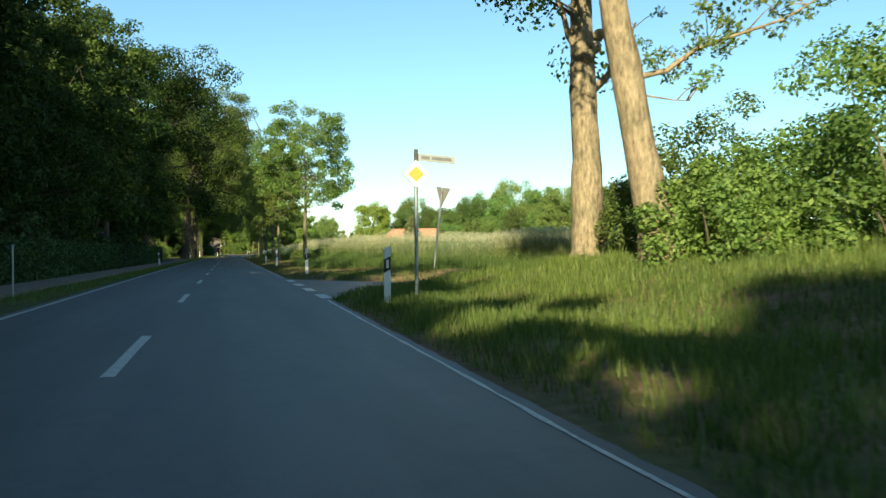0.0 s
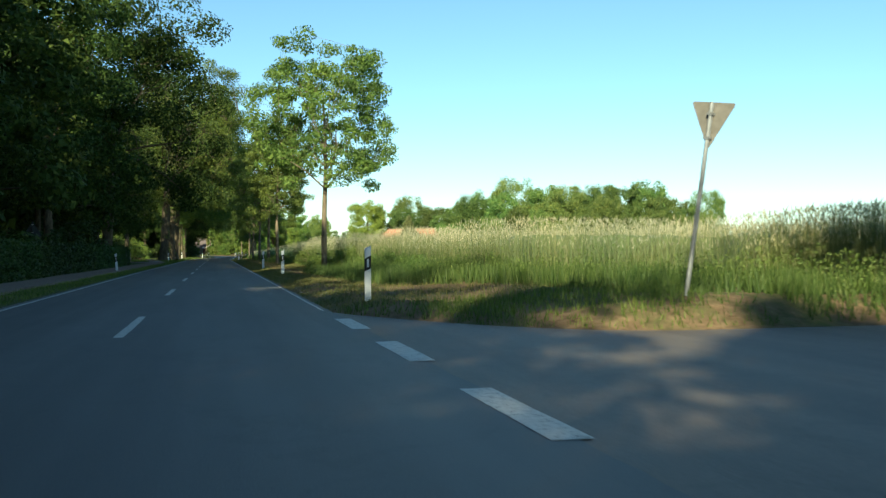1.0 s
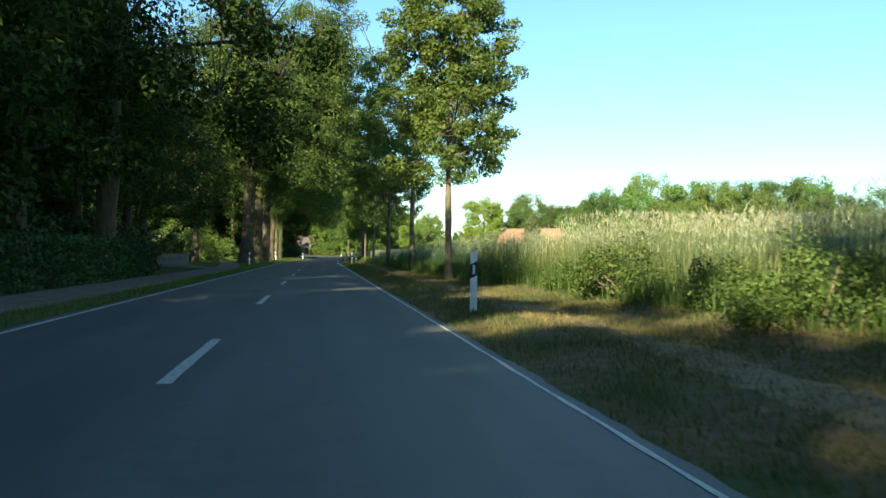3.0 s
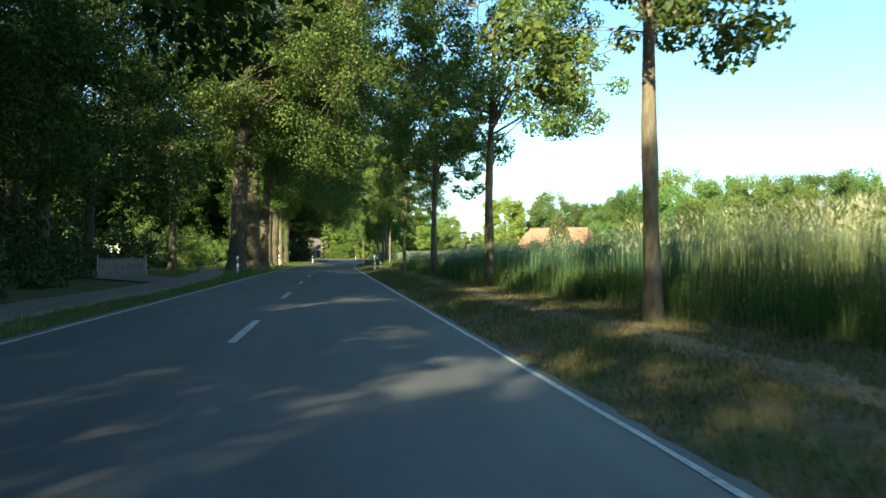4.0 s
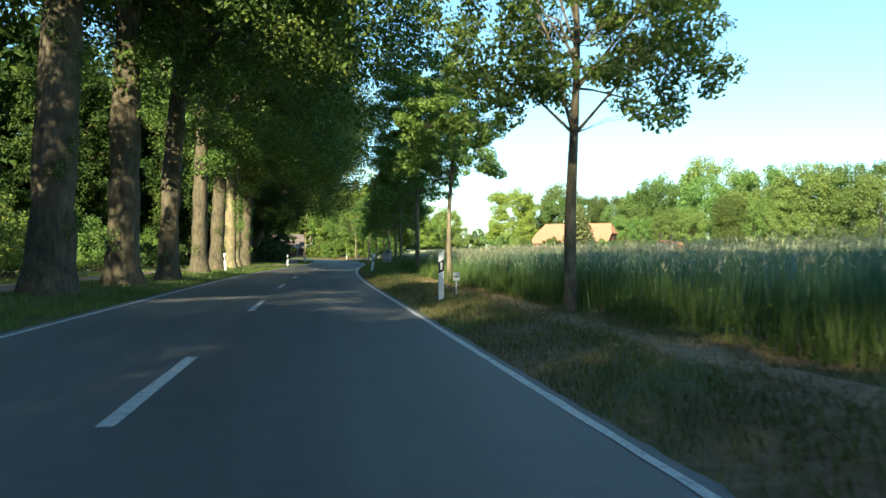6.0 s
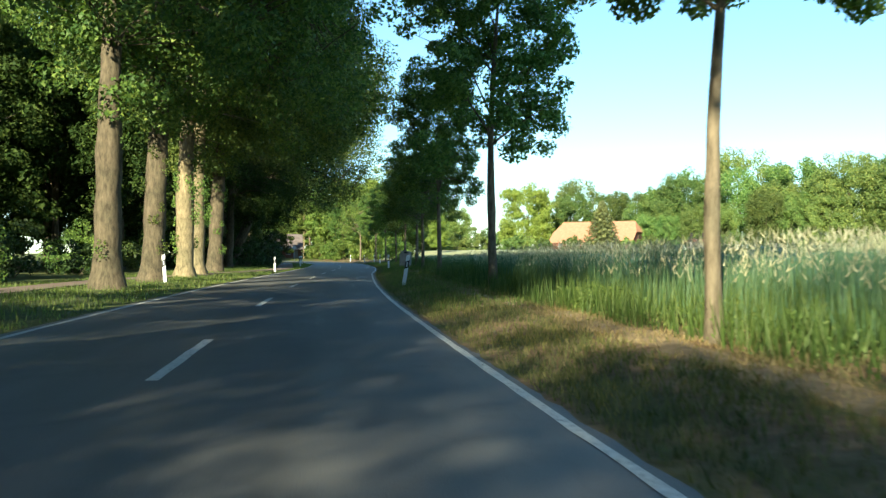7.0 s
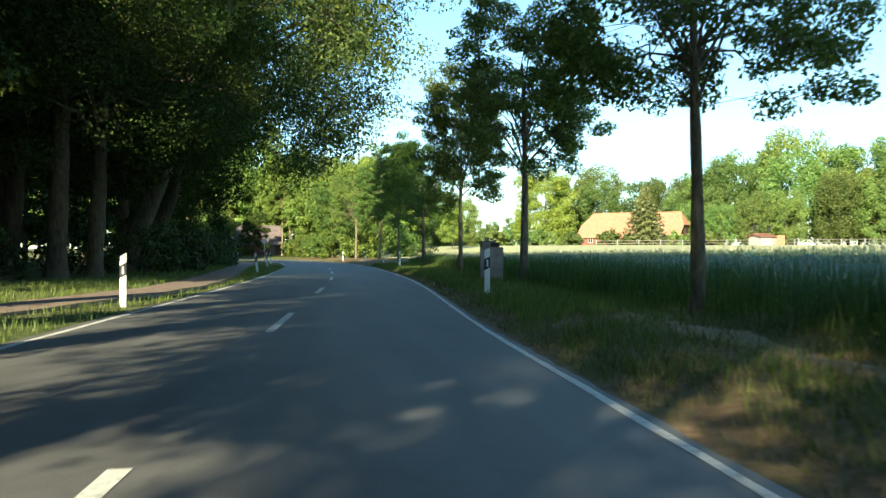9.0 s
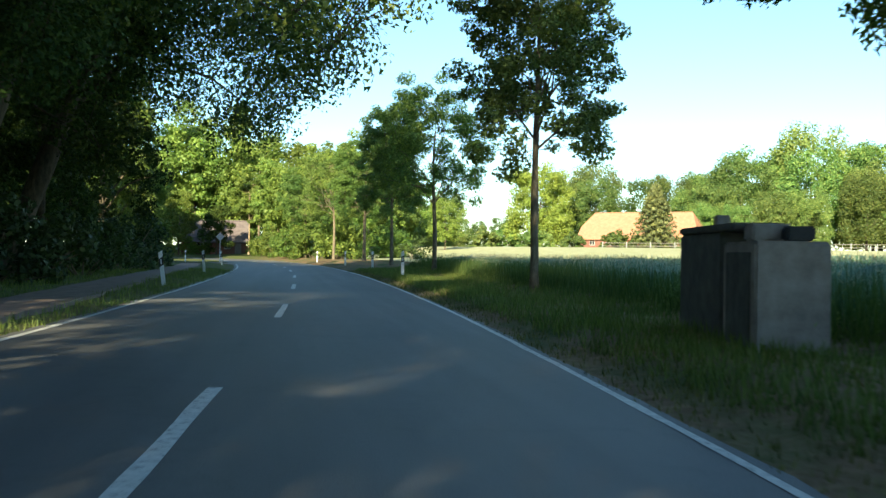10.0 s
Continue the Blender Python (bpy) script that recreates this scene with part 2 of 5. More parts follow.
def side_half(x):
    """Half the width of the side road at x, wider at its mouth."""
    return 2.75 + 5.6 * np.clip(1 - (x - 1.9) / 4.6, 0, 1) ** 2.2


SIDE_Y = 28.0


def zt(x, y):
    """The height of the ground."""
    x, y = np.asarray(x, float), np.asarray(y, float)
    u = x - cx(y)
    right = 0.15 * step(u, 3.2, 4.3) + 0.22 * step(u, 5.4, 7.6) + 0.85 * step(u, 7.0, 60.0) + 0.9 * step(u, 60, 260) * step(y, 100, 300) + 1.15 * step(u, 14, 50) * step(y, 262, 345)
    right = right + 0.45 * step(u, 4.6, 8.6) * (1 - step(y, 18, 25))
    left = 0.06 * step(-u, 3.2, 5.0) + 0.25 * step(-u, 8.0, 30.0)
    z = np.where(u > 0, right, left) - 0.02
    lumps = 0.025 * np.sin(x * 1.7 + y * 0.6) * np.sin(y * 1.1 - x * 0.4) + 0.03 * np.sin(x * 0.5 + 1.0) * np.sin(y * 0.37)
    off = np.maximum(step(u, 3.6, 5.0), step(-u, 3.3, 4.6))
    z = z + lumps * off
    side = (x > 1.5) & (x < 60)
    near = np.where(side, 1 - step(np.abs(y - SIDE_Y) - side_half(x), -0.1, 1.2), 0.0)
    z = z * (1 - near) + (-0.05 + 0.012 * np.maximum(x - 12, 0)) * near
    return np.where((u > -3.1) & (u < 3.12), -0.06, z)


# ---- mesh makers ----
def mesh_of(name, verts, faces, mats):
    me = bpy.data.meshes.new(name)
    me.from_pydata([tuple(v) for v in verts], [], faces)
    for m in (mats if isinstance(mats, (list, tuple)) else [mats]):
        me.materials.append(m)
    me.update()
    return me


def quick_mesh(name, verts, loops, per, mat):
    """A mesh from arrays, all faces with per corners."""
    verts = np.asarray(verts, np.float32)
    loops = np.asarray(loops, np.int32).ravel()
    n = len(loops) // per
    me = bpy.data.meshes.new(name)
    me.vertices.add(len(verts))
    me.vertices.foreach_set("co", verts.ravel())
    me.loops.add(len(loops))
    me.loops.foreach_set("vertex_index", loops)
    me.polygons.add(n)
    me.polygons.foreach_set("loop_start", np.arange(n, dtype=np.int32) * per)
    me.polygons.foreach_set("loop_total", np.full(n, per, np.int32))
    me.materials.append(mat)
    me.update(calc_edges=True)
    return me


def thing(name, label, category, group="", kind="", at=(0, 0, 0), turn=0.0):
    """An empty at a thing's base."""
    e = new(name)
    e.empty_display_size = 0.2
    e.matrix_basis = pose(*at, 0, 0, turn)
    return tagged(e, label, category, group, kind)


def child(name, me, parent, label=""):
    ob = new(name, me)
    ob.parent = parent
    return tagged(ob, label)


def part(name, bm, mat, parent, label=""):
    me = bpy.data.meshes.new(name)
    bm.to_mesh(me)
    bm.free()
    me.materials.append(mat)
    return child(name, me, parent, label)


def box(bm, x0, x1, y0, y1, z0, z1, bevel=0.0):
    m = Matrix.LocRotScale(((x0 + x1) / 2, (y0 + y1) / 2, (z0 + z1) / 2), None, (x1 - x0, y1 - y0, z1 - z0))
    g = bmesh.ops.create_cube(bm, size=1.0, matrix=m)
    if bevel:
        edges = {e for v in g["verts"] for e in v.link_edges}
        bmesh.ops.bevel(bm, geom=list(edges), offset=bevel, segments=2, affect="EDGES")
    return bm


def boxed(x0, x1, y0, y1, z0, z1, bevel=0.0):
    return box(bmesh.new(), x0, x1, y0, y1, z0, z1, bevel)


def rod(bm, a, b, r, sides=10, r2=None):
    a, b = Vector(a), Vector(b)
    q = (b - a).to_track_quat("Z", "Y").to_matrix().to_4x4()
    bmesh.ops.create_cone(bm, cap_ends=True, segments=sides, radius1=r, radius2=r if r2 is None else r2, depth=(b - a).length,
                          matrix=Matrix.Translation((a + b) / 2) @ q)
    return bm


def plate(bm, outline, y0, y1):
    """An upright plate in the xz plane with thickness along y."""
    lo = [bm.verts.new((x, y0, z)) for x, z in outline]
    hi = [bm.verts.new((x, y1, z)) for x, z in outline]
    bm.faces.new(lo)
    bm.faces.new(hi[::-1])
    n = len(outline)
    for i in range(n):
        bm.faces.new((lo[(i + 1) % n], lo[i], hi[i], hi[(i + 1) % n]))
    bmesh.ops.recalc_face_normals(bm, faces=bm.faces)
    return bm


def rounded(outline, r, n=4):
    """An outline with rounded corners."""
    out, k = [], len(outline)
    for i in range(k):
        p, a, b = (Vector(outline[j % k]) for j in (i, i - 1, i + 1))
        s, e = p + (a - p).normalized() * r, p + (b - p).normalized() * r
        for j in range(n + 1):
            t = j / n
            out.append(tuple(s * (1 - t) ** 2 + p * 2 * t * (1 - t) + e * t * t))
    return out


class Tubes:
    """Collects tapered tubes as one mesh."""

    def __init__(self):
        self.v, self.f = [], []

    def add(self, pts, radii, sides=8, rng=None, rough=0.0):
        base = len(self.v)
        pts = [Vector(p) for p in pts]
        for i, (p, r) in enumerate(zip(pts, radii)):
            d = (pts[min(i + 1, len(pts) - 1)] - pts[max(i - 1, 0)]).normalized()
            a = d.orthogonal().normalized() if abs(d.z) < 0.9 else (Vector((1, 0, 0)) - d * d.x).normalized()
            b = d.cross(a)
            for k in range(sides):
                w = 2 * math.pi * k / sides
                rr = r * (1 + (rng.uniform(-rough, rough) if rng else 0))
                self.v.append(p + (a * math.cos(w) + b * math.sin(w)) * rr)
        for i in range(len(pts) - 1):
            for k in range(sides):
                q = base + i * sides
                self.f.append((q + k, q + (k + 1) % sides, q + sides + (k + 1) % sides, q + sides + k))
        self.f.append(tuple(base + (len(pts) - 1) * sides + k for k in range(sides)))

    def mesh(self, name, mat):
        me = mesh_of(name, self.v, self.f, mat)
        me.polygons.foreach_set("use_smooth", [True] * len(me.polygons))
        return me


def leaves(name, points, size, rng, mat, aspect=0.6, droop=0.25, corners=4, facing=None):
    """Leaves at the given points: creased diamonds, or triangles where they stay small. facing: the way each clump's leaves turn."""
    n = len(points)
    a = rng.normal(size=(n, 3))
    a[:, 2] -= droop
    if facing is not None:
        up = facing * 0.95 + rng.normal(size=(n, 3)) * 0.5 + np.array([0, 0, 0.35])
        a = np.cross(up, a)
    a /= np.linalg.norm(a, axis=1, keepdims=True)
    b = np.cross(a, rng.normal(size=(n, 3)) if facing is None else up)
    b /= np.linalg.norm(b, axis=1, keepdims=True)
    s = (size * rng.uniform(0.65, 1.3, n))[:, None]
    w = s * aspect * 0.5
    v = np.empty((n, corners, 3))
    if corners == 3:
        v[:, 0], v[:, 1], v[:, 2] = points - a * s * 0.5 + b * w, points - a * s * 0.4 - b * w, points + a * s * 0.55
    else:
        fold = np.cross(a, b) * s * 0.1
        v[:, 0], v[:, 1], v[:, 2], v[:, 3] = points - a * s * 0.5, points + b * w + fold, points + a * s * 0.5, points - b * w + fold
    return quick_mesh(name, v.reshape(-1, 3), np.arange(corners * n), corners, mat)


def cluster_points(rng, centres, radii, per, flat=0.75, facing=False):
    out, ways = [], []
    for c, r in zip(centres, radii):
        k = max(3, int(per * (r / np.mean(radii)) ** 2))
        d = rng.normal(size=(k, 3))
        d /= np.linalg.norm(d, axis=1, keepdims=True)
        ways.append(d.copy())
        d *= (rng.uniform(0.15, 1.0, (k, 1)) ** 0.45) * r
        d[:, 2] *= flat
        out.append(np.asarray(c) + d)
    return (np.concatenate(out), np.concatenate(ways)) if facing else np.concatenate(out)


def make_tree(name, seed, height, clear, spread, trunk_r, clusters, per, leaf, bark_mat, leaf_mat, label, category="tree", lean=(0, 0), low=0.0,
              top=0.55, bulge=1.0, kind="", limbs=14, depth=1.0, wobble=0.12, corners=4, shift=(0, 0), squash=0.7, tufts=0, cut=None, hollow=0.12, veil=False):
    """A tree with a tapered trunk, limbs and a crown of leaf clumps. low: how far the rim hangs below the first limbs."""
    rng = np.random.default_rng(seed)
    py = random.Random(seed)
    t = thing(name, label, category, kind=kind)
    crown_h = height - clear
    n = 26 if trunk_r > 0.3 else 16
    trunk_top = clear + crown_h * top
    pts, rad = [], []
    for i in range(n):
        s = i / (n - 1)
        z = trunk_top * s - 0.15 * (i == 0)
        wob = wobble * math.sin(seed + s * 5.0) * s
        pts.append((lean[0] * s + wob, lean[1] * s + wobble * math.cos(seed * 2 + s * 4.0) * s, z))
        rad.append(trunk_r * (1 - 0.72 * s ** 1.4) * (1.0 + 0.32 * math.exp(-z / 0.3)) * (1 + 0.07 * math.sin(seed * 1.3 + z * 2.1) * math.sin(seed + z * 0.9)))
    tr = Tubes()
    tr.add(pts, rad, 16 if trunk_r > 0.3 else 10, py, 0.085)
    child("trunk", tr.mesh("trunk", bark_mat), t)
    axis = np.array(pts)
    if tufts:
        # leafy shoots and ivy on the lower trunk
        zs = rng.uniform(0.8, clear, tufts)
        ws = rng.uniform(0, 2 * math.pi, tufts)
        rr = np.interp(zs, axis[:, 2], rad) + 0.08
        spots = np.stack([np.interp(zs, axis[:, 2], axis[:, 0]) + rr * np.cos(ws), np.interp(zs, axis[:, 2], axis[:, 1]) + rr * np.sin(ws), zs], 1)
        child("ivy", leaves("ivy", cluster_points(rng, spots, rng.uniform(0.12, 0.32, tufts), 60, 1.4), 0.1, rng, M_LEAF), t, "leafy ivy and shoots on the trunk")
    cs, rs = [], []
    while len(cs) < clusters:
        d = rng.normal(size=3)
        d /= np.linalg.norm(d)
        q = rng.uniform(hollow, 1.0) ** 0.45
        z = clear + crown_h * (0.47 + 0.47 * d[2] * q)
        h = (z - clear) / crown_h
        prof = bulge * math.sqrt(max(0.02, 1 - ((h - 0.42) / 0.62) ** 2))
        r = spread * q * prof * rng.uniform(0.75, 1.05)
        w = math.atan2(d[1], d[0])
        x, y = r * math.cos(w), r * math.sin(w)
        z -= low * (r / spread) ** 2 * (0.45 + 0.55 * math.cos(w))
        if cut and x < cut[0] and z < cut[1]:
            continue
        f = np.clip(z / trunk_top, 0, 1)
        cs.append((x + lean[0] * f + shift[0], y + lean[1] * f + shift[1], z))
        rs.append(spread * rng.uniform(0.16, 0.30) * depth)
    order = sorted(range(clusters), key=lambda i: -math.hypot(cs[i][0], cs[i][1]))[: int(clusters * 0.8)]
    anchors = []
    for i in order[:: max(1, len(order) // limbs)]:
        br = Tubes()
        e = Vector(cs[i])
        z0 = min(trunk_top * 0.97, max(clear * 1.02 + 0.28 * crown_h * py.random(), e.z - (1.1 if trunk_r > 0.2 else 1.5) * math.hypot(e.x, e.y) - 0.3))
        s = z0 / trunk_top
        b = Vector((np.interp(z0, axis[:, 2], axis[:, 0]), np.interp(z0, axis[:, 2], axis[:, 1]), z0))
        r0 = trunk_r * (1 - 0.72 * s) * 0.48
        rise = max(0.0, (e.z - z0)) * 0.12 + 0.05 * math.hypot(e.x, e.y)
        k1 = b.lerp(e, 0.35) + Vector((py.uniform(-.4, .4), py.uniform(-.4, .4), rise + py.uniform(-.1, .3)))
        k2 = b.lerp(e, 0.7) + Vector((py.uniform(-.4, .4), py.uniform(-.4, .4), rise + py.uniform(-.1, .4)))
        br.add([b, k1, k2, e], [r0, r0 * 0.7, r0 * 0.42, r0 * 0.12], 6)
        anchors += [b, k1, k2, k2.lerp(e, 0.5), e]
        if veil:
            cs += [tuple(k1), tuple(k2)]
            rs += [spread * py.uniform(0.11, 0.17), spread * py.uniform(0.13, 0.2)]
        for _ in range(5):
            f = Vector(cs[py.randrange(clusters)])
            q = k1 if py.random() < 0.4 else k2
            if (f - q).length < spread * 0.75:
                br.add([q, q.lerp(f, 0.5) + Vector((py.uniform(-.2, .2), py.uniform(-.2, .2), 0.15)), f], [r0 * 0.36, r0 * 0.2, r0 * 0.05], 5)
        child("limb", br.mesh("limb", bark_mat), t)
    if limbs >= 9:
        # thin twigs to the clumps that no limb reaches
        tw = Tubes()
        for i, c in enumerate(cs):
            e = Vector(c)
            q = min(anchors, key=lambda p: (p - e).length + (1.5 if p.z > e.z + 0.3 else 0.0))
            if (q - e).length > 0.3:
                r1 = trunk_r * 0.07
                tw.add([q, q.lerp(e, 0.5) + Vector((py.uniform(-.15, .15), py.uniform(-.15, .15), 0.1)), e], [r1, r1 * 0.7, r1 * 0.25], 4)
        tagged(child("twig_mass", tw.mesh("twig_mass", bark_mat), t), kind="stuff")
    if veil:
        # leafy shoots close round the upper trunk
        for _ in range(22):
            z, w, r = py.uniform(clear * 0.9, trunk_top * 0.85), py.uniform(0, 6.28), py.uniform(0.5, 1.9)
            cs.append((np.interp(z, axis[:, 2], axis[:, 0]) + r * math.cos(w), np.interp(z, axis[:, 2], axis[:, 1]) + r * math.sin(w), z))
            rs.append(py.uniform(0.7, 1.25))
    p, ways = cluster_points(rng, cs, rs, per, squash, True)
    child("crown", leaves("crown", p, leaf, rng, leaf_mat, 0.6 if corners == 4 else 0.75, corners=corners, facing=ways), t)
    return t


def make_shrub(name, seed, height, spread, clusters, per, leaf, leaf_mat, label, category="shrub"):
    rng = np.random.default_rng(seed)
    py = random.Random(seed)
    t = thing(name, label, category)
    cs, rs = [], []
    for _ in range(clusters):
        w, q = rng.uniform(0, 2 * math.pi), rng.uniform(0, 1) ** 0.5
        r = spread * q
        z = height * rng.uniform(0.1, 1.0) * (1 - 0.55 * q ** 2)
        cs.append((r * math.cos(w), r * math.sin(w), max(0.15, z)))
        rs.append(rng.uniform(0.16, 0.3) * min(spread, height))
    for c in cs[:: max(1, clusters // 6)]:
        br = Tubes()
        e = Vector(c)
        b = Vector((e.x * 0.12, e.y * 0.12, -0.05))
        br.add([b, b.lerp(e, 0.55) + Vector((0, 0, 0.12 * e.z)), e], [0.04, 0.025, 0.006], 5)
        child("stem", br.mesh("stem", M_BARK), t)
    p, ways = cluster_points(rng, cs, rs, per, 0.9, True)
    child("foliage", leaves("foliage", p, leaf, rng, leaf_mat, facing=ways), t)
    return t


def plant(proto, x, y, turn=0.0, scale=1.0, sink=0.05, first=[]):
    """Copies a tree or shrub to a place; the prototype itself takes the first place."""
    m = pose(x, y, float(zt(x, y)) - sink, 0, 0, turn) @ Matrix.Scale(scale, 4)
    if proto.name not in first:
        first.append(proto.name)
        proto.matrix_basis = m
        return proto
    s = proto.scale.copy()
    proto.scale = (1, 1, 1)
    c = copy_thing(proto, m)
    proto.scale = s
    return c


# ---- ground, road ----
def ground():
    us = np.concatenate([[-2500, -900, -400, -200, -120, -80, -55, -40, -30, -22, -17, -14, -12, -10], np.arange(-9, -3.2, 0.4), [-3.12, 0, 3.13],
                         np.arange(3.5, 9.2, 0.3), np.arange(9.6, 22, 1.2), [24, 27, 31, 36, 42, 50, 60, 75, 95, 120, 150, 190, 240, 300, 400, 700, 1200, 2500]])
    ys = np.concatenate([[-2000, -700, -300, -120, -60, -30], np.arange(-20, 14, 1.0), np.arange(14, 44, 0.5), np.arange(44, 290, 1.0), np.arange(290, 420, 5.0),
                         [430, 450, 480, 520, 600, 700, 850, 1200, 2500]])
    U, Y = np.meshgrid(us, ys)
    X = U + cx(Y)
    Z = zt(X, Y)
    v = np.stack([X, Y, Z], -1).reshape(-1, 3)
    a = np.arange(len(ys) - 1)[:, None] * len(us) + np.arange(len(us) - 1)[None, :]
    f = np.stack([a, a + 1, a + 1 + len(us), a + len(us)], -1)
    me = quick_mesh("ground", v, f, 4, M_SOIL)
    me.polygons.foreach_set("use_smooth", [True] * len(me.polygons))
    return tagged(new("ground", me), "grassy ground with bare sandy patches beside the road", "ground", kind="structure")


def ribbon(name, y0, y1, u0, u1, z, mat, parent=None, label="", dy=2.0, wob=0.0, seed=0, thick=0.0):
    """A strip along the road between two offsets from its centre."""
    n = max(2, int((y1 - y0) / dy) + 1)
    ys = np.linspace(y0, y1, n)
    rng = np.random.default_rng(seed)
    a, b = (np.array([o(y) for y in ys]) if callable(o) else np.full(n, o) for o in (u0, u1))
    wa, wb = rng.normal(0, wob, n), rng.normal(0, wob, n)
    c = cx(ys)
    zz = z(ys) if callable(z) else np.full(n, z)
    rows = [np.stack([c + a + wa, ys, zz], 1), np.stack([c + b + wb, ys, zz], 1)]
    if thick:
        rows = [np.stack([c + a + wa, ys, zz - thick], 1)] + rows + [np.stack([c + b + wb, ys, zz - thick], 1)]
    k = len(rows)
    v = np.stack(rows, 1).reshape(-1, 3)
    f = [(i * k + j, i * k + j + 1, (i + 1) * k + j + 1, (i + 1) * k + j) for i in range(n - 1) for j in range(k - 1)]
    me = mesh_of(name, v, f, mat)
    if parent:
        return child(name, me, parent, label)
    return new(name, me)


def near_u(y):
    return float(np.interp(y, [-90, 4, 21, 120, 160, 200, 216, 260], [2.9, 2.9, 3.08, 3.06, 2.98, 2.95, 3.12, 3.15]))


def far_u(y):
    return -float(np.interp(y, [-90, 15, 40, 75, 110, 200, 220, 250], [2.5, 2.55, 2.7, 2.85, 2.72, 2.75, 2.95, 3.15]))


def worn(y):
    """Half the width that is left of the edge line."""
    return float(np.interp(y, [-90, 60, 80, 96, 140, 160, 185, 210, 240, 520], [0.026, 0.019, 0.024, 0.035, 0.042, 0.045, 0.04, 0.034, 0.045, 0.045]))


ground()
road = tagged(ribbon("road", -90, 520, lambda y: far_u(y) - 0.2, lambda y: near_u(y) + 0.12, 0.0, M_ROAD, dy=0.3, wob=0.013, thick=0.09), "dark grey asphalt country road with worn white lines", "road", kind="structure")
# edge lines, with the gap at the side road's mouth
ribbon("edge_line", -90, 290, lambda y: far_u(y) - 0.05, lambda y: far_u(y) + 0.05, 0.004, M_LINE, road, dy=1.0, wob=0.006, seed=1)
ribbon("edge_line", -90, 19.4, lambda y: near_u(y) - worn(y), lambda y: near_u(y) + worn(y), 0.004, M_LINE, road, dy=0.5, wob=0.006, seed=2)
ribbon("edge_line", 36.3, 520, lambda y: near_u(y) - worn(y), lambda y: near_u(y) + worn(y), 0.004, M_LINE, road, dy=0.5, wob=0.005, seed=3)
for k in range(-6, 32):
    s = 7.6 + 12.0 * k - 0.02 * max(k - 9, 0)
    ribbon("centre_dash", s, s + 4.0, -0.06, 0.06, 0.004, M_LINE, road, dy=0.5, wob=0.004, seed=20 + k)
for k in range(4):
    s = 20.25 + 3.95 * k
    ribbon("mouth_block", s, s + 2.05, LANE_R - 0.06, LANE_R + 0.2, 0.004, M_LINE, road, dy=0.5, wob=0.004, seed=70 + k)


def side_road():
    xs = np.concatenate([np.arange(1.93, 8, 0.3), np.arange(8, 62, 2.0)])
    v, f = [], []
    for i, x in enumerate(xs):
        h = float(side_half(x))
        z = -0.006 + 0.012 * max(x - 12, 0)
        v += [(x, SIDE_Y - h, z - 0.08), (x, SIDE_Y - h, z), (x, SIDE_Y + h, z), (x, SIDE_Y + h, z - 0.08)]
        if i:
            q = 4 * (i - 1)
            f += [(q + j, q + 4 + j, q + 5 + j, q + 1 + j) for j in range(3)]
    tagged(new("side_road", mesh_of("side_road", v, f, M_SIDE)), "worn grey-brown asphalt side road joining the main road", "road", kind="structure")


side_road()


PATH_Y = [-60, 100, 112, 125, 138, 150, 185, 203, 214, 222, 239, 252, 280]
PATH_U = [-5.0, -4.7, -4.6, -5.0, -6.1, -7.9, -8.0, -5.2, -4.2, -4.5, -5.5, -6.1, -6.6]


def path_u(y):
    return float(np.interp(y, PATH_Y, PATH_U))


tagged(ribbon("foot_path", -60, 285, lambda y: path_u(y) - 0.75, lambda y: path_u(y) + 0.75, lambda y: zt(cx(y) - 5.5, y) * 0 + 0.085, M_PATH, dy=1.5, wob=0.05, thick=0.2),
       "reddish grey paved foot and cycle path", "path", kind="structure")


def side_lane():
    """A lane that leaves the bend to the left."""
    xs = np.arange(-30.0, -1.0, 0.6)
    rows = []
    for x in xs:
        h = 2.6 + 4.0 * max(0.0, (x + 6.5) / 5.0) ** 2
        y = 289.0 - 0.12 * (x + 2.0)
        rows.append([(x, y + h * k, float(zt(x, y + h * k)) + 0.04) for k in (-1.0, -0.5, 0.0, 0.5, 1.0)])
    v = [p for row in rows for p in row]
    f = [(5 * i + j, 5 * i + 5 + j, 5 * i + 6 + j, 5 * i + 1 + j) for i in range(len(rows) - 1) for j in range(4)]
    tagged(new("side_lane", mesh_of("side_lane", v, f, M_SIDE)), "pale worn side lane leaving the bend", "road", kind="structure")


side_lane()


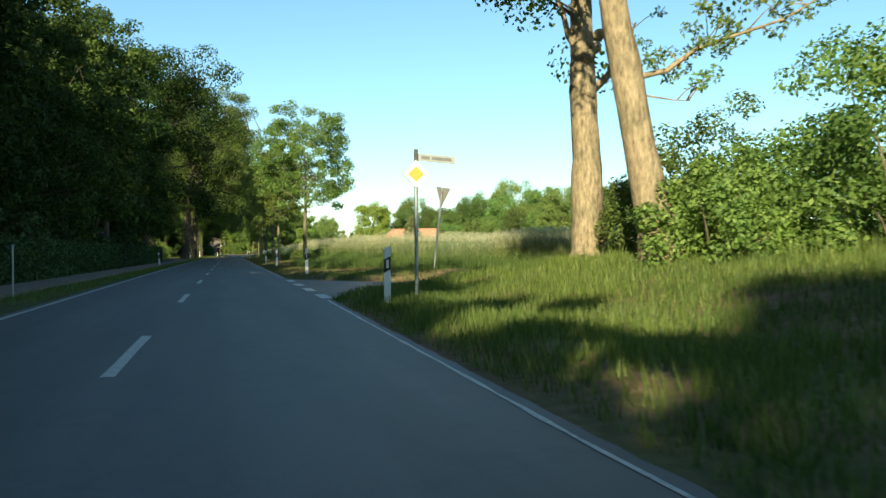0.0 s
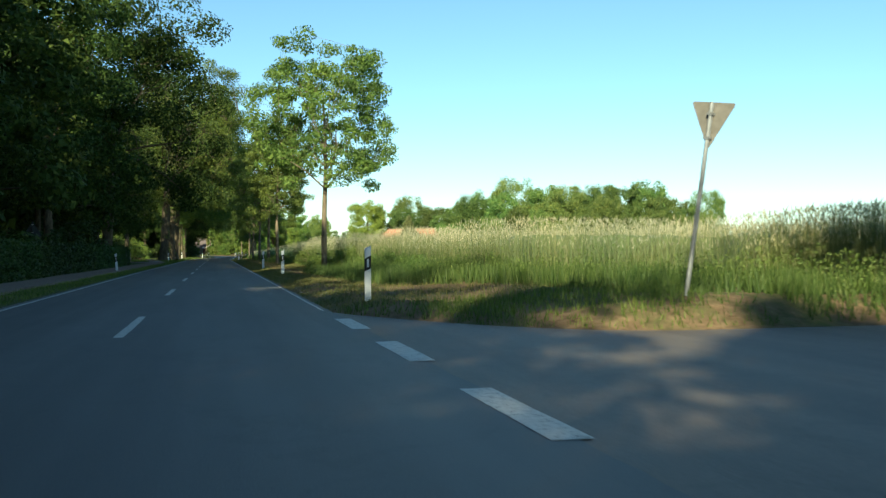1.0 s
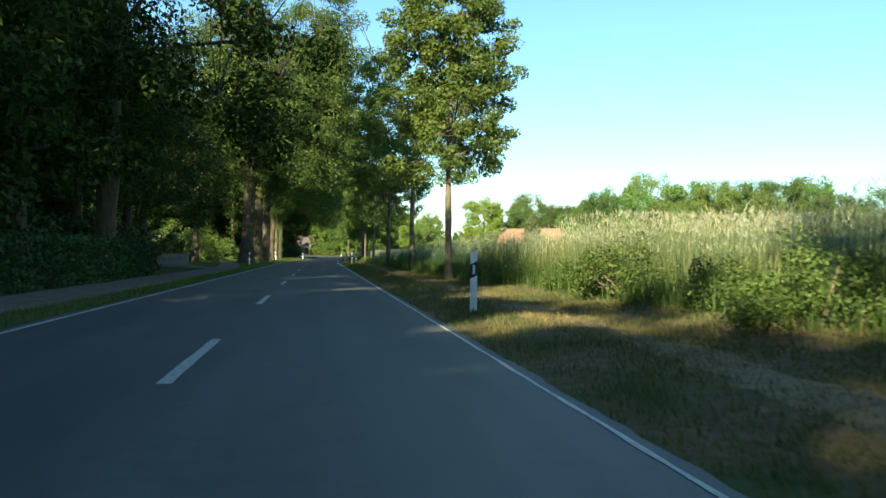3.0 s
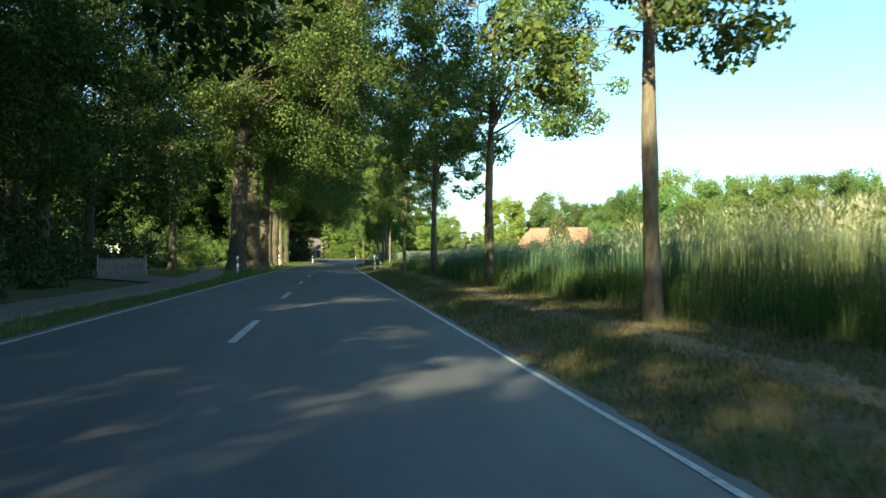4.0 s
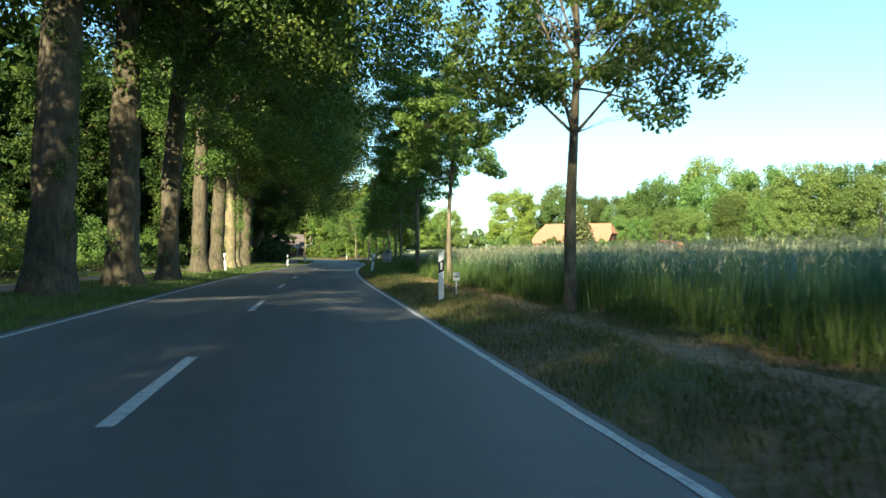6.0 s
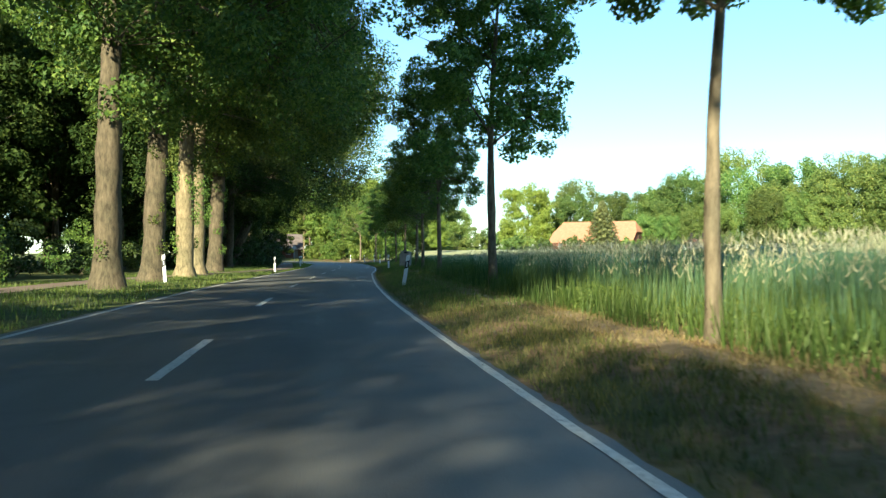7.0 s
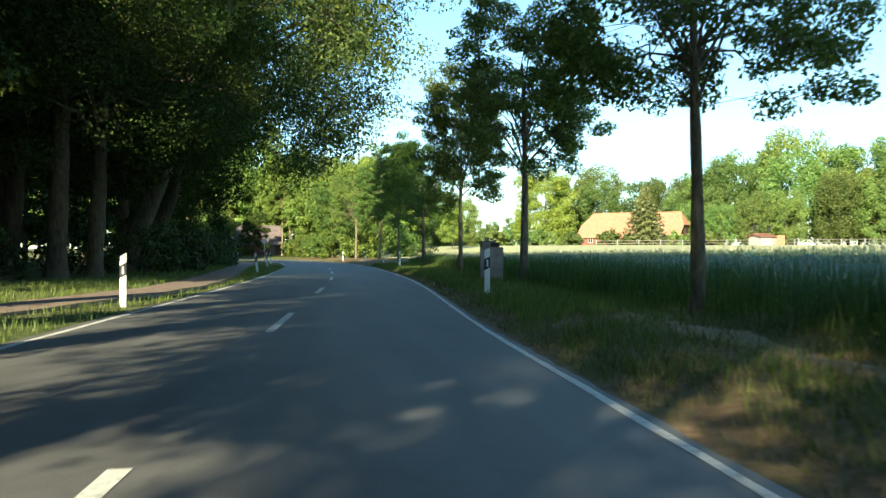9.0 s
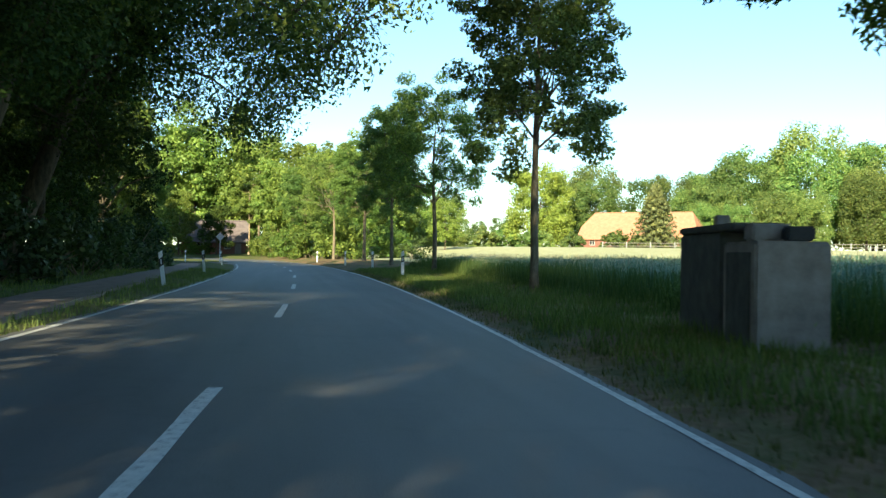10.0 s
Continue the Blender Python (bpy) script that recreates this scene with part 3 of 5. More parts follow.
# ---- trees along the right of the road ----
ROW = [(4.73, 60.7, 0), (4.7, 92.8, 1), (4.85, 107.7, 2), (4.6, 121.0, 3), (4.55, 137.3, 0), (4.6, 152.8, 4), (5.25, 169.2, 1), (5.76, 185.0, 1),
       (6.6, 199.4, 2), (7.9, 215.6, 3), (8.4, 230.8, 1), (9.2, 251.5, 0), (9.3, 269.7, 1), (9.0, 287.0, 3), (7.4, 305.0, 2), (5.0, 322.0, 0)]
row_kinds = [
    make_tree("maple", 11, 11.4, 3.7, 3.5, 0.135, 220, 150, 0.115, M_BARK, M_LEAF, "young maple with an open lit crown on the verge", limbs=16, depth=0.58, corners=3, hollow=0.2),
    make_tree("maple", 12, 11.8, 3.4, 2.5, 0.12, 240, 150, 0.115, M_BARK, M_LEAF, "slim young maple with a tall dense crown on the verge", limbs=13, depth=0.72, corners=3),
    make_tree("maple", 13, 11.2, 3.9, 3.9, 0.14, 220, 165, 0.11, M_BARK, M_LEAF, "young maple with a wide airy crown beside the field", limbs=17, corners=3, low=0.3, depth=0.52, hollow=0.22),
    make_tree("maple", 14, 10.4, 3.5, 2.9, 0.14, 210, 165, 0.11, M_BARK, M_LEAF, "young maple with forked limbs and dark foliage on the verge", limbs=17, corners=3, low=0.3, depth=0.6, hollow=0.22),
    make_tree("maple", 16, 7.4, 3.3, 1.95, 0.085, 130, 200, 0.08, M_BARK, M_LEAF, "small maple with thin yellowish foliage beside the field", limbs=12, depth=0.6, hollow=0.2, corners=3),
]
for i, (x, y, k) in enumerate(ROW):
    tagged(plant(row_kinds[k], x, y, (i * 77 + (150 if i == 9 else 0)) % 360, (0.83 if 136 < y < 138 else 0.76 if 190 < y < 205 else 0.88 if 180 < y < 240 else 0.84 if 245 < y < 260 else 1.0) + 0.03 * ((i * 3) % 4 - 1)), group="trees along the right of the road")

# ---- old oaks at the side road ----
oak_a = make_tree("oak", 21, 15.5, 5.0, 5.6, 0.38, 90, 150, 0.16, M_OLDBARK, M_OAK, "old oak with a thick knotted trunk on a grassy bank", limbs=12, lean=(-0.1, 0.0), top=0.4, depth=0.8)
plant(oak_a, 7.95, 19.5, 30)
oak_b = make_tree("oak", 22, 15.0, 5.6, 4.6, 0.30, 80, 150, 0.16, M_OLDBARK, M_OAK, "old oak with a leaning trunk on a bank", limbs=12, lean=(-1.7, 0.4), top=0.45, depth=0.8)
plant(oak_b, 6.8, 13.3, 0)


def side_limb(tree, pts, r, seed, tufts, leaf_at):
    """A crooked limb with a few leafy twigs on an old oak."""
    rng = np.random.default_rng(seed)
    tb = Tubes()
    tb.add(pts, np.linspace(r, r * 0.18, len(pts)), 8)
    spots = []
    for i in range(tufts):
        k = rng.uniform(leaf_at, len(pts) - 1)
        a, b = pts[int(k)], pts[min(int(k) + 1, len(pts) - 1)]
        q = Vector(a).lerp(Vector(b), k - int(k))
        e = q + Vector((rng.normal(0.1, 0.28), rng.normal(0, 0.3), rng.uniform(-0.1, 0.5)))
        tb.add([q, q.lerp(e, 0.5) + Vector((0, 0, 0.06)), e], [0.014, 0.01, 0.004], 4)
        spots.append(tuple(e))
    child("side_limb", tb.mesh("side_limb", M_OLDBARK), tree, "crooked side limb")
    tagged(child("leaf_tuft", leaves("leaf_tuft", cluster_points(rng, spots, np.full(len(spots), 0.2), 46, 0.7), 0.085, rng, M_LEAF, corners=3), tree), kind="stuff")


side_limb(oak_b, [(-0.72, 0.15, 3.2), (-0.35, 0.0, 3.12), (0.0, -0.12, 3.2), (0.42, -0.3, 3.52), (1.0, -0.55, 3.72), (1.7, -0.8, 3.95), (2.4, -1.05, 4.4)], 0.06, 301, 26, 1.5)
side_limb(oak_b, [(-0.62, 0.12, 2.75), (-0.3, 0.0, 2.8), (0.1, -0.15, 2.72), (0.35, -0.25, 2.7)], 0.022, 302, 3, 2.0)
side_limb(oak_a, [(0.1, 0.0, 4.0), (0.35, -0.3, 4.35), (0.65, -0.55, 4.9), (0.9, -0.7, 5.6)], 0.11, 303, 4, 2.0)
side_limb(oak_a, [(-0.15, 0.1, 4.9), (-0.42, 0.2, 5.25), (-0.55, 0.3, 5.9), (-1.1, 0.4, 6.5), (-1.7, 0.5, 6.7)], 0.1, 304, 20, 2.4)
for x, y, z, r in ((-0.24, -0.2, 4.75, 0.17), (-0.1, -0.26, 4.95, 0.15), (0.2, -0.18, 5.3, 0.14), (-0.2, -0.25, 3.9, 0.09)):
    knot = bmesh.new()
    bmesh.ops.create_icosphere(knot, subdivisions=2, radius=r, matrix=Matrix.LocRotScale((x, y, z), Euler((r * 30, r * 50, 0)), (1, 1, 1.35)))
    for v in knot.verts:
        v.co += noise.noise_vector(v.co * 9) * 0.035
    part("knot", knot, M_OLDBARK, oak_a, "burred knot on the trunk")
thicket = [make_shrub("elder_bush", 31 + i, (3.2, 4.6, 2.2)[i], (1.7, 2.3, 1.5)[i], 56, 170, 0.11, M_LUSHLEAF, "dense sunlit bush beside the old oaks") for i in range(3)]
for i, (x, y, k, s) in enumerate([(9.0, 18.0, 0, 0.75), (7.3, 12.6, 2, 0.75), (9.6, 18.2, 0, 0.8), (9.3, 15.6, 2, 1.0), (11.3, 19.2, 1, 0.9), (12.4, 15.6, 1, 1.1), (15.0, 19.0, 1, 1.2), (17.5, 15.0, 1, 1.4),
                                  (10.6, 12.4, 0, 1.1), (14.4, 11.0, 1, 1.2), (13.0, 7.0, 0, 1.2), (17.0, 8.0, 1, 1.3), (20.0, 21.0, 1, 1.2), (23.0, 14.0, 1, 1.5)]):
    tagged(plant(thicket[k], x, y, i * 67, s), group="bushes round the old oaks")

# ---- big roadside oaks on the left ----
BIG = [(-6.5, 146.2, 0, 1.14), (-5.9, 152.3, 1, 1.1), (-5.6, 159.3, 2, 1.0), (-6.2, 173.9, 1, 0.95), (-6.1, 181.2, 0, 0.9), (-6.0, 189.6, 7, 1.0), (-6.2, 195.4, 7, 1.06),
       (-6.0, 202.4, 0, 0.92), (-8.6, 225.2, 6, 1.0), (-7.4, 226.3, 6, 0.85), (-8.2, 236.5, 4, 1.12), (-9.0, 247.5, 4, 1.05), (-11.4, 149.6, 3, 1.0), (-12.5, 232.0, 3, 1.1), (-15.0, 127.0, 3, 0.72), (-19.0, 138.0, 3, 0.75), (-12.0, 120.5, 5, 0.8), (-13.5, 134.0, 5, 0.72), (-12.0, 108.5, 5, 0.68), (-8.6, 99.0, 5, 1.14), (-17.5, 113.0, 5, 0.65), (-9.8, 244.5, 5, 0.9), (-12.0, 231.0, 5, 0.95)]
big_kinds = [
    make_tree("oak", 41, 25.5, 6.6, 8.0, 0.50, 250, 260, 0.17, M_OAKBARK, M_OAK, "tall old oak with a thick trunk and spreading crown", limbs=14, cut=(-4.0, 9.5), low=1.8, lean=(0.9, 0.2), wobble=0.2, tufts=14, corners=3, shift=(1.6, 0), depth=0.6, hollow=0.3, veil=True),
    make_tree("oak", 42, 24.5, 6.8, 7.8, 0.46, 250, 260, 0.17, M_OAKBARK, M_OAK, "tall old oak with a straight trunk beside the road", limbs=14, cut=(-4.0, 9.5), low=2.0, lean=(0.2, 0.1), wobble=0.15, tufts=8, corners=3, shift=(2.0, 0), depth=0.6, hollow=0.3, veil=True),
    make_tree("oak", 43, 25.0, 6.4, 8.2, 0.40, 250, 260, 0.17, M_OAKBARK, M_OAK, "tall oak with a knotted trunk and low spreading limbs", limbs=14, cut=(-4.0, 9.5), low=2.0, lean=(0.5, -0.2), wobble=0.3, tufts=26, corners=3, shift=(2.0, 0), depth=0.6, hollow=0.3, veil=True),
    make_tree("oak", 44, 19.0, 5.0, 5.0, 0.30, 80, 90, 0.3, M_OAKBARK, M_OAK, "slender oak standing behind the roadside oaks", limbs=9, low=0.8, corners=3),
    make_tree("oak", 45, 21.0, 5.8, 9.0, 0.42, 250, 290, 0.165, M_OAKBARK, M_OAK, "old oak leaning far over the road", limbs=14, low=1.4, lean=(5.5, 1.0), wobble=0.2, top=0.6, corners=3, shift=(1.6, 0), depth=0.78, hollow=0.3),
    make_tree("oak", 46, 21.5, 4.6, 8.2, 0.40, 150, 330, 0.21, M_OAKBARK, M_SHADELEAF, "old oak at the wood's edge, broad crown darkened for shade", limbs=12, low=1.2, lean=(0.8, 0.3), wobble=0.3, corners=3, depth=0.8),
    make_tree("oak", 47, 21.5, 4.6, 8.2, 0.40, 150, 760, 0.12, M_OAKBARK, M_SHADELEAF, "old oak reaching over the road, broad crown darkened for shade", limbs=14, corners=3, low=1.2, lean=(0.8, 0.3), wobble=0.3, depth=0.85),
    make_tree("oak", 48, 24.5, 6.4, 7.8, 0.44, 250, 230, 0.17, M_LITBARK, M_OAK, "tall old oak, trunk coloured pale for sunlight, with leafy shoots", limbs=14, cut=(-4.0, 9.5), low=2.0, lean=(0.3, 0.1), wobble=0.28, tufts=30, corners=3, shift=(1.8, 0), depth=0.6, hollow=0.3, veil=True),
]
for i, (x, y, k, s) in enumerate(BIG):
    tagged(plant(big_kinds[k], x, y, (0, 12, -9, 20, -15)[i % 5], s), group="oaks along the left of the road")

# ---- wood on the left ----
wood_kinds = [
    make_tree("wood_tree", 51, 21.5, 1.6, 5.0, 0.26, 125, 150, 0.245, M_OAKBARK, M_SHADELEAF, "tall leafy tree at the edge of a shady wood", limbs=6, low=0.8, corners=3, depth=0.85),
    make_tree("wood_tree", 52, 23.5, 2.4, 5.4, 0.28, 125, 150, 0.245, M_OAKBARK, M_SHADELEAF, "tall leafy tree in a shady wood", limbs=6, low=1.0, corners=3, depth=0.85),
    make_tree("wood_tree", 53, 19.5, 1.2, 4.8, 0.22, 125, 150, 0.245, M_OAKBARK, M_SHADELEAF, "leafy tree with low branches at a wood's edge", limbs=6, low=0.6, corners=3, depth=0.85),
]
back_kinds = [make_tree("wood_tree", 56 + i, (19, 22)[i], 1.5, 5.4, 0.26, 70, 50, 0.85, M_OAKBARK, M_SHADELEAF, "tall tree deep in the shady wood", limbs=5, low=0.8, corners=3) for i in range(2)]
rw = random.Random(5)
# Unseen below y 25, added only to cast shade; gaps let sun through.
spots = [(-10.9, y, "front") for y in range(-62, 100, 6) if y not in (-20, 76)] + [(-17.5, y, "back") for y in range(-66, 100, 8)] + [(-26, y, "back") for y in range(-60, 102, 11)]
spots += [(-47, y, "back") for y in range(104, 240, 11)] + [(-58, y, "back") for y in range(130, 300, 12)] + [(-40, y, "back") for y in (238, 250, 262)]
# The x -8.2 row is out of view, added to shade the bank.
spots += [(-8.2, y, "front") for y in (-38, -29, -20, -11, -3)] + [(-34, y, "back") for y in (110, 124, 140, 156, 172, 190, 208, 226)] + [(-27, 131, "back"), (-17.5, 223, "front"), (-16.5, 206, "front"), (-11.8, 213.5, "front"), (-12.2, 206, "front"), (-20, 200, "front"), (-14.5, 213, "front"), (-22, 209, "front"), (-26, 203, "back"), (-17, 107, "front"), (-21, 115, "front"), (-24, 127, "front"), (-22.5, 145, "front"), (-19, 119, "back"), (-26, 108, "back"), (-29, 140, "back"), (-31, 152, "back"), (-38, 162, "back"), (-32, 131, "back"), (-40, 178, "back"), (-20, 214, "front"), (-23, 230, "front"), (-24, 216, "back"), (-22, 232, "back")]
spots += [(x, y, "front") for x, y in ((-10.0, 245), (-8.4, 252), (-9.5, 259), (-8.8, 266), (-11.5, 272), (-15, 262), (-16, 247))] + [(x, y, "back") for x, y in ((-18, 275), (-20, 255), (-26, 268))]
for i, (x, y, where) in enumerate(spots):
    kinds = wood_kinds if where == "front" and y > -9 else back_kinds
    k = i % len(kinds)
    size = rw.uniform(0.9, 1.1)
    if where == "front" and y < 82:
        # heights set by how far the shadow should reach across road and verge
        tall = float(np.interp(y, [-62, -16, -15, -1, 0, 13, 14, 45, 62, 65, 82], [15.9, 15.9, 16.0, 16.0, 19.5, 19.5, 17.5, 16.5, 16.5, 22.0, 22.0]))
        if x > -9:
            tall = 13.6 if y < -15 else 12.0
        size = tall * (1 + 1.1 * (size - 1)) / ((19, 22) if y <= -9 else (21.5, 23.5, 19.5))[k]
    elif where == "back" and 38 < y < 78:
        size *= 0.8
    elif 100 < y < 150 or (y > 240 and where == "front"):
        size *= 0.7
    tagged(plant(kinds[k], x + rw.uniform(-0.9, 0.9), y + rw.uniform(-1.4, 1.4), rw.uniform(0, 360), size), group="trees of the left wood")
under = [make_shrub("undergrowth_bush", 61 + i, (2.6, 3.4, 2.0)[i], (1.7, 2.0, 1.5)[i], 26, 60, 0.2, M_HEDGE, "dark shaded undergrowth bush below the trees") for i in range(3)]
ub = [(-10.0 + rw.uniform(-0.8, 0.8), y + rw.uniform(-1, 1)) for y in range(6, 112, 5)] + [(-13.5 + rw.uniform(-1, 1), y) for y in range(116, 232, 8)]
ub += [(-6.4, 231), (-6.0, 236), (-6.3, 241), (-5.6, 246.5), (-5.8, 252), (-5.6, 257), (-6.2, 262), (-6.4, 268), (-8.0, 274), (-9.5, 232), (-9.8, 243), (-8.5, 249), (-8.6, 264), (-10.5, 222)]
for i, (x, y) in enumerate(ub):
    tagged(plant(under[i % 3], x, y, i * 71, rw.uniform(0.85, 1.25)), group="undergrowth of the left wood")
tall = [(-16, 112, 1.9), (-18, 122, 2.1), (-20.5, 133, 2.2), (-16.5, 142, 1.7), (-22, 152, 2.2), (-24, 118, 2.3), (-14.5, 102, 1.8), (-27, 141, 2.4), (-26, 165, 2.2), (-29, 147, 2.6), (-33, 158, 2.6), (-20, 127, 2.0), (-24, 136, 2.2), (-36, 168, 2.6), (-27, 180, 2.2), (-26, 196, 2.3), (-14, 240, 1.7), (-16, 228, 1.9)]
for i, (x, y, k) in enumerate(tall):
    tagged(plant(under[i % 3], x, y, i * 53, k), group="undergrowth of the left wood")
lit_bush = make_shrub("hazel_bush", 66, 3.6, 2.2, 36, 140, 0.13, M_LEAF, "sunlit green hazel bush beside the path")
for i, (x, y, s) in enumerate([(-11.6, 158, 1.0), (-15.5, 165, 1.3), (-12.6, 178, 0.9), (-16, 186, 1.2), (-13.5, 200, 0.9)]):
    tagged(plant(lit_bush, x, y, i * 83, s), group="hazel bushes behind the oaks")


def hedge(y0, y1, x0, x1, h, seed):
    rng = np.random.default_rng(seed)
    t = thing("hedge", "clipped dark green hedge along the path", "hedge", at=((x0 + x1) / 2, (y0 + y1) / 2, 0.05))
    n = int((y1 - y0) * 420)
    p = np.stack([rng.uniform(x0, x1, n), rng.uniform(y0, y1, n), rng.uniform(0.05, h, n)], 1)
    k = rng.integers(0, 3, n)
    p[k == 0, 2] = h + rng.normal(0, 0.05, (k == 0).sum()) + 0.06 * np.sin(p[k == 0, 1] * 0.9)
    p[k == 1, 0] = x1 + rng.normal(0, 0.06, (k == 1).sum())
    p -= np.array([(x0 + x1) / 2, (y0 + y1) / 2, 0.05])
    cell = np.floor(p[:, 1] / 9.0)
    for c in np.unique(cell):
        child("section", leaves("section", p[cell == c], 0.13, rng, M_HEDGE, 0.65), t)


hedge(20.0, 101.0, -8.3, -6.9, 1.45, 71)
hedge(112.0, 124.6, -12.6, -10.7, 1.7, 72)

# ---- far woods, field edge trees ----
far_kinds = [make_tree("far_tree", 81 + i, (25, 23, 27, 21)[i], (1.0, 0.8, 1.6, 0.6)[i], (8.4, 7.6, 9.2, 7.0)[i], 0.4, 120, 140, 0.5, M_OAKBARK, M_FAR,
                       "large leafy tree of a far wood beyond the field", limbs=5, depth=1.08, low=0.5, corners=3, hollow=0.5, squash=0.85) for i in range(4)]
lime_far = make_tree("lime_tree", 86, 22.0, 0.8, 9.2, 0.45, 150, 200, 0.45, M_OAKBARK, M_YOUNG, "large rounded bright green tree near the farm", limbs=8, low=0.5, corners=3, hollow=0.4)
plant(lime_far, 66, 436, 0)
rf = random.Random(8)
far_spots = []
for i in range(12):
    t = i / 12
    low = 0.72 if i > 9 else 1.0
    far_spots.append((96 + 80 * t + rf.uniform(-4, 4), 428 - 116 * t + rf.uniform(-6, 6), rf.uniform(0.75, 1.15) * low))
    far_spots.append((110 + 78 * t + rf.uniform(-6, 6), 446 - 116 * t + rf.uniform(-6, 6), rf.uniform(0.85, 1.25) * low))
    far_spots.append((88 + 80 * t + rf.uniform(-5, 5), 420 - 114 * t + rf.uniform(-5, 5), rf.uniform(0.55, 0.8)))
far_spots += [(78, 452, 0.8), (84, 446, 0.85), (92, 470, 1.0), (48, 470, 0.8), (38, 500, 0.7), (30, 520, 0.75), (22, 540, 0.7), (52, 520, 0.7), (14, 500, 0.6), (30, 470, 0.45), (24, 450, 0.42), (40, 455, 0.45)]
far_spots += [(-64 + 11 * i + rf.uniform(-3, 3), 560 - 6 * i + rf.uniform(-8, 8), rf.uniform(0.42, 0.62)) for i in range(11)]
far_spots += [(50, 480, 0.38), (58, 500, 0.42), (68, 520, 0.42), (78, 530, 0.45)]
far_spots += [(90, 393, 0.5), (95, 389, 0.42), (101, 386, 0.55), (108, 384, 0.5)]
far_spots += [(196, 318, 0.42), (212, 304, 0.3), (232, 298, 0.27), (254, 292, 0.3), (280, 285, 0.3)]
far_spots += [(330, 240, 0.5), (360, 220, 0.55), (390, 190, 0.5)]
for i, (x, y, s) in enumerate(far_spots):
    tagged(plant(far_kinds[i % 4], x, y, rf.uniform(0, 360), s), group="trees of the far wood")

# trees where the road bends out of sight
end_kinds = [make_tree("bend_tree", 91 + i, (17, 19, 15)[i], (1.5, 2.5, 0.8)[i], (5.0, 5.6, 4.8)[i], 0.2, 100, 130, 0.36, M_BARK, M_LIME, "sunlit green tree where the road bends", limbs=6, low=0.5, corners=3) for i in range(3)]
for i, (x, y, s) in enumerate([(-24, 340, 1.0), (-30, 330, 1.1), (-36, 338, 1.1), (-35, 322, 1.1), (-24, 320, 0.9), (-30, 310, 1.0), (-26, 300, 0.9), (-19, 331, 0.95),
                               (4, 352, 1.0), (10, 360, 1.1), (15, 350, 0.9), (3, 392, 1.2), (8, 384, 1.2), (17, 372, 1.1), (22, 392, 1.0), (28, 410, 0.9), (34, 430, 0.9), (20, 420, 0.9),
                               (26, 345, 0.5), (12, 340, 0.6), (20, 362, 1.1), (6, 372, 1.0), (-2, 384, 1.2), (-8, 390, 1.3), (-14, 388, 1.3), (-20, 386, 1.35), (-25, 378, 1.2), (-4, 402, 1.35),
                               (-12, 404, 1.4), (-24, 402, 1.4), (-34, 396, 1.3), (-31, 380, 1.1), (-19.5, 351, 0.95), (-25, 360, 1.0), (-14.5, 367, 0.5)]):
    tagged(plant(end_kinds[i % 3], x, y, i * 51, s * (1.18 if x < -5 else 1.05)), group="trees at the bend")
dark_tree = make_tree("yew", 94, 9.2, 0.6, 3.0, 0.16, 60, 130, 0.25, M_OAKBARK, M_SHADELEAF, "dark dense yew in front of the brick house", limbs=5, corners=3)
plant(dark_tree, -8.3, 364, 0)
pale = make_tree("birch", 95, 15.5, 5.6, 3.6, 0.17, 80, 150, 0.3, M_OLDBARK, M_LIME, "slim birch with a pale lit trunk at the bend", limbs=9, corners=3)
for i, (x, y, s) in enumerate([(0.7, 357, 1.0), (-3.2, 366, 0.9)]):
    tagged(plant(pale, x, y, i * 90, s), group="birches at the bend")
edge_bush = make_shrub("hazel_bush", 67, 4.2, 2.4, 44, 90, 0.24, M_LIME, "leafy green bush below the trees at the bend")
for i in range(26):
    y = 308 + 2.5 * i
    x = max(float(cx(y)) + 6.5, -1.6) + rf.uniform(0, 3.5) + (9 if i % 3 == 0 else 0)
    tagged(plant(edge_bush if i % 4 else under[i % 3], x, y, i * 57, rf.uniform(0.7, 1.25)), group="bushes at the bend")
for i, (x, y) in enumerate([(-12.5, 366), (-15.5, 371), (-11.0, 369), (-18, 374), (3, 372), (8, 378), (13, 370), (18, 380), (24, 376), (29, 386)]):
    tagged(plant(edge_bush, x, y, i * 77, 0.6 if x < 0 else 1.2), group="bushes at the bend")
for i in range(12):
    tagged(plant(lit_bush, -8 + 4.0 * i + rf.uniform(-1, 1), 392 + rf.uniform(-6, 6) - 0.5 * i, i * 47, rf.uniform(0.8, 1.25)), group="bushes beyond the bend")

# ---- bushy weeds along the crop ----
mounds = [make_shrub("weed_bush", 131 + i, (0.95, 0.75)[i], (0.9, 0.75)[i], 60, 70, 0.055, M_LUSHLEAF, "bushy nettles and bramble at the field edge", "weeds") for i in range(2)]
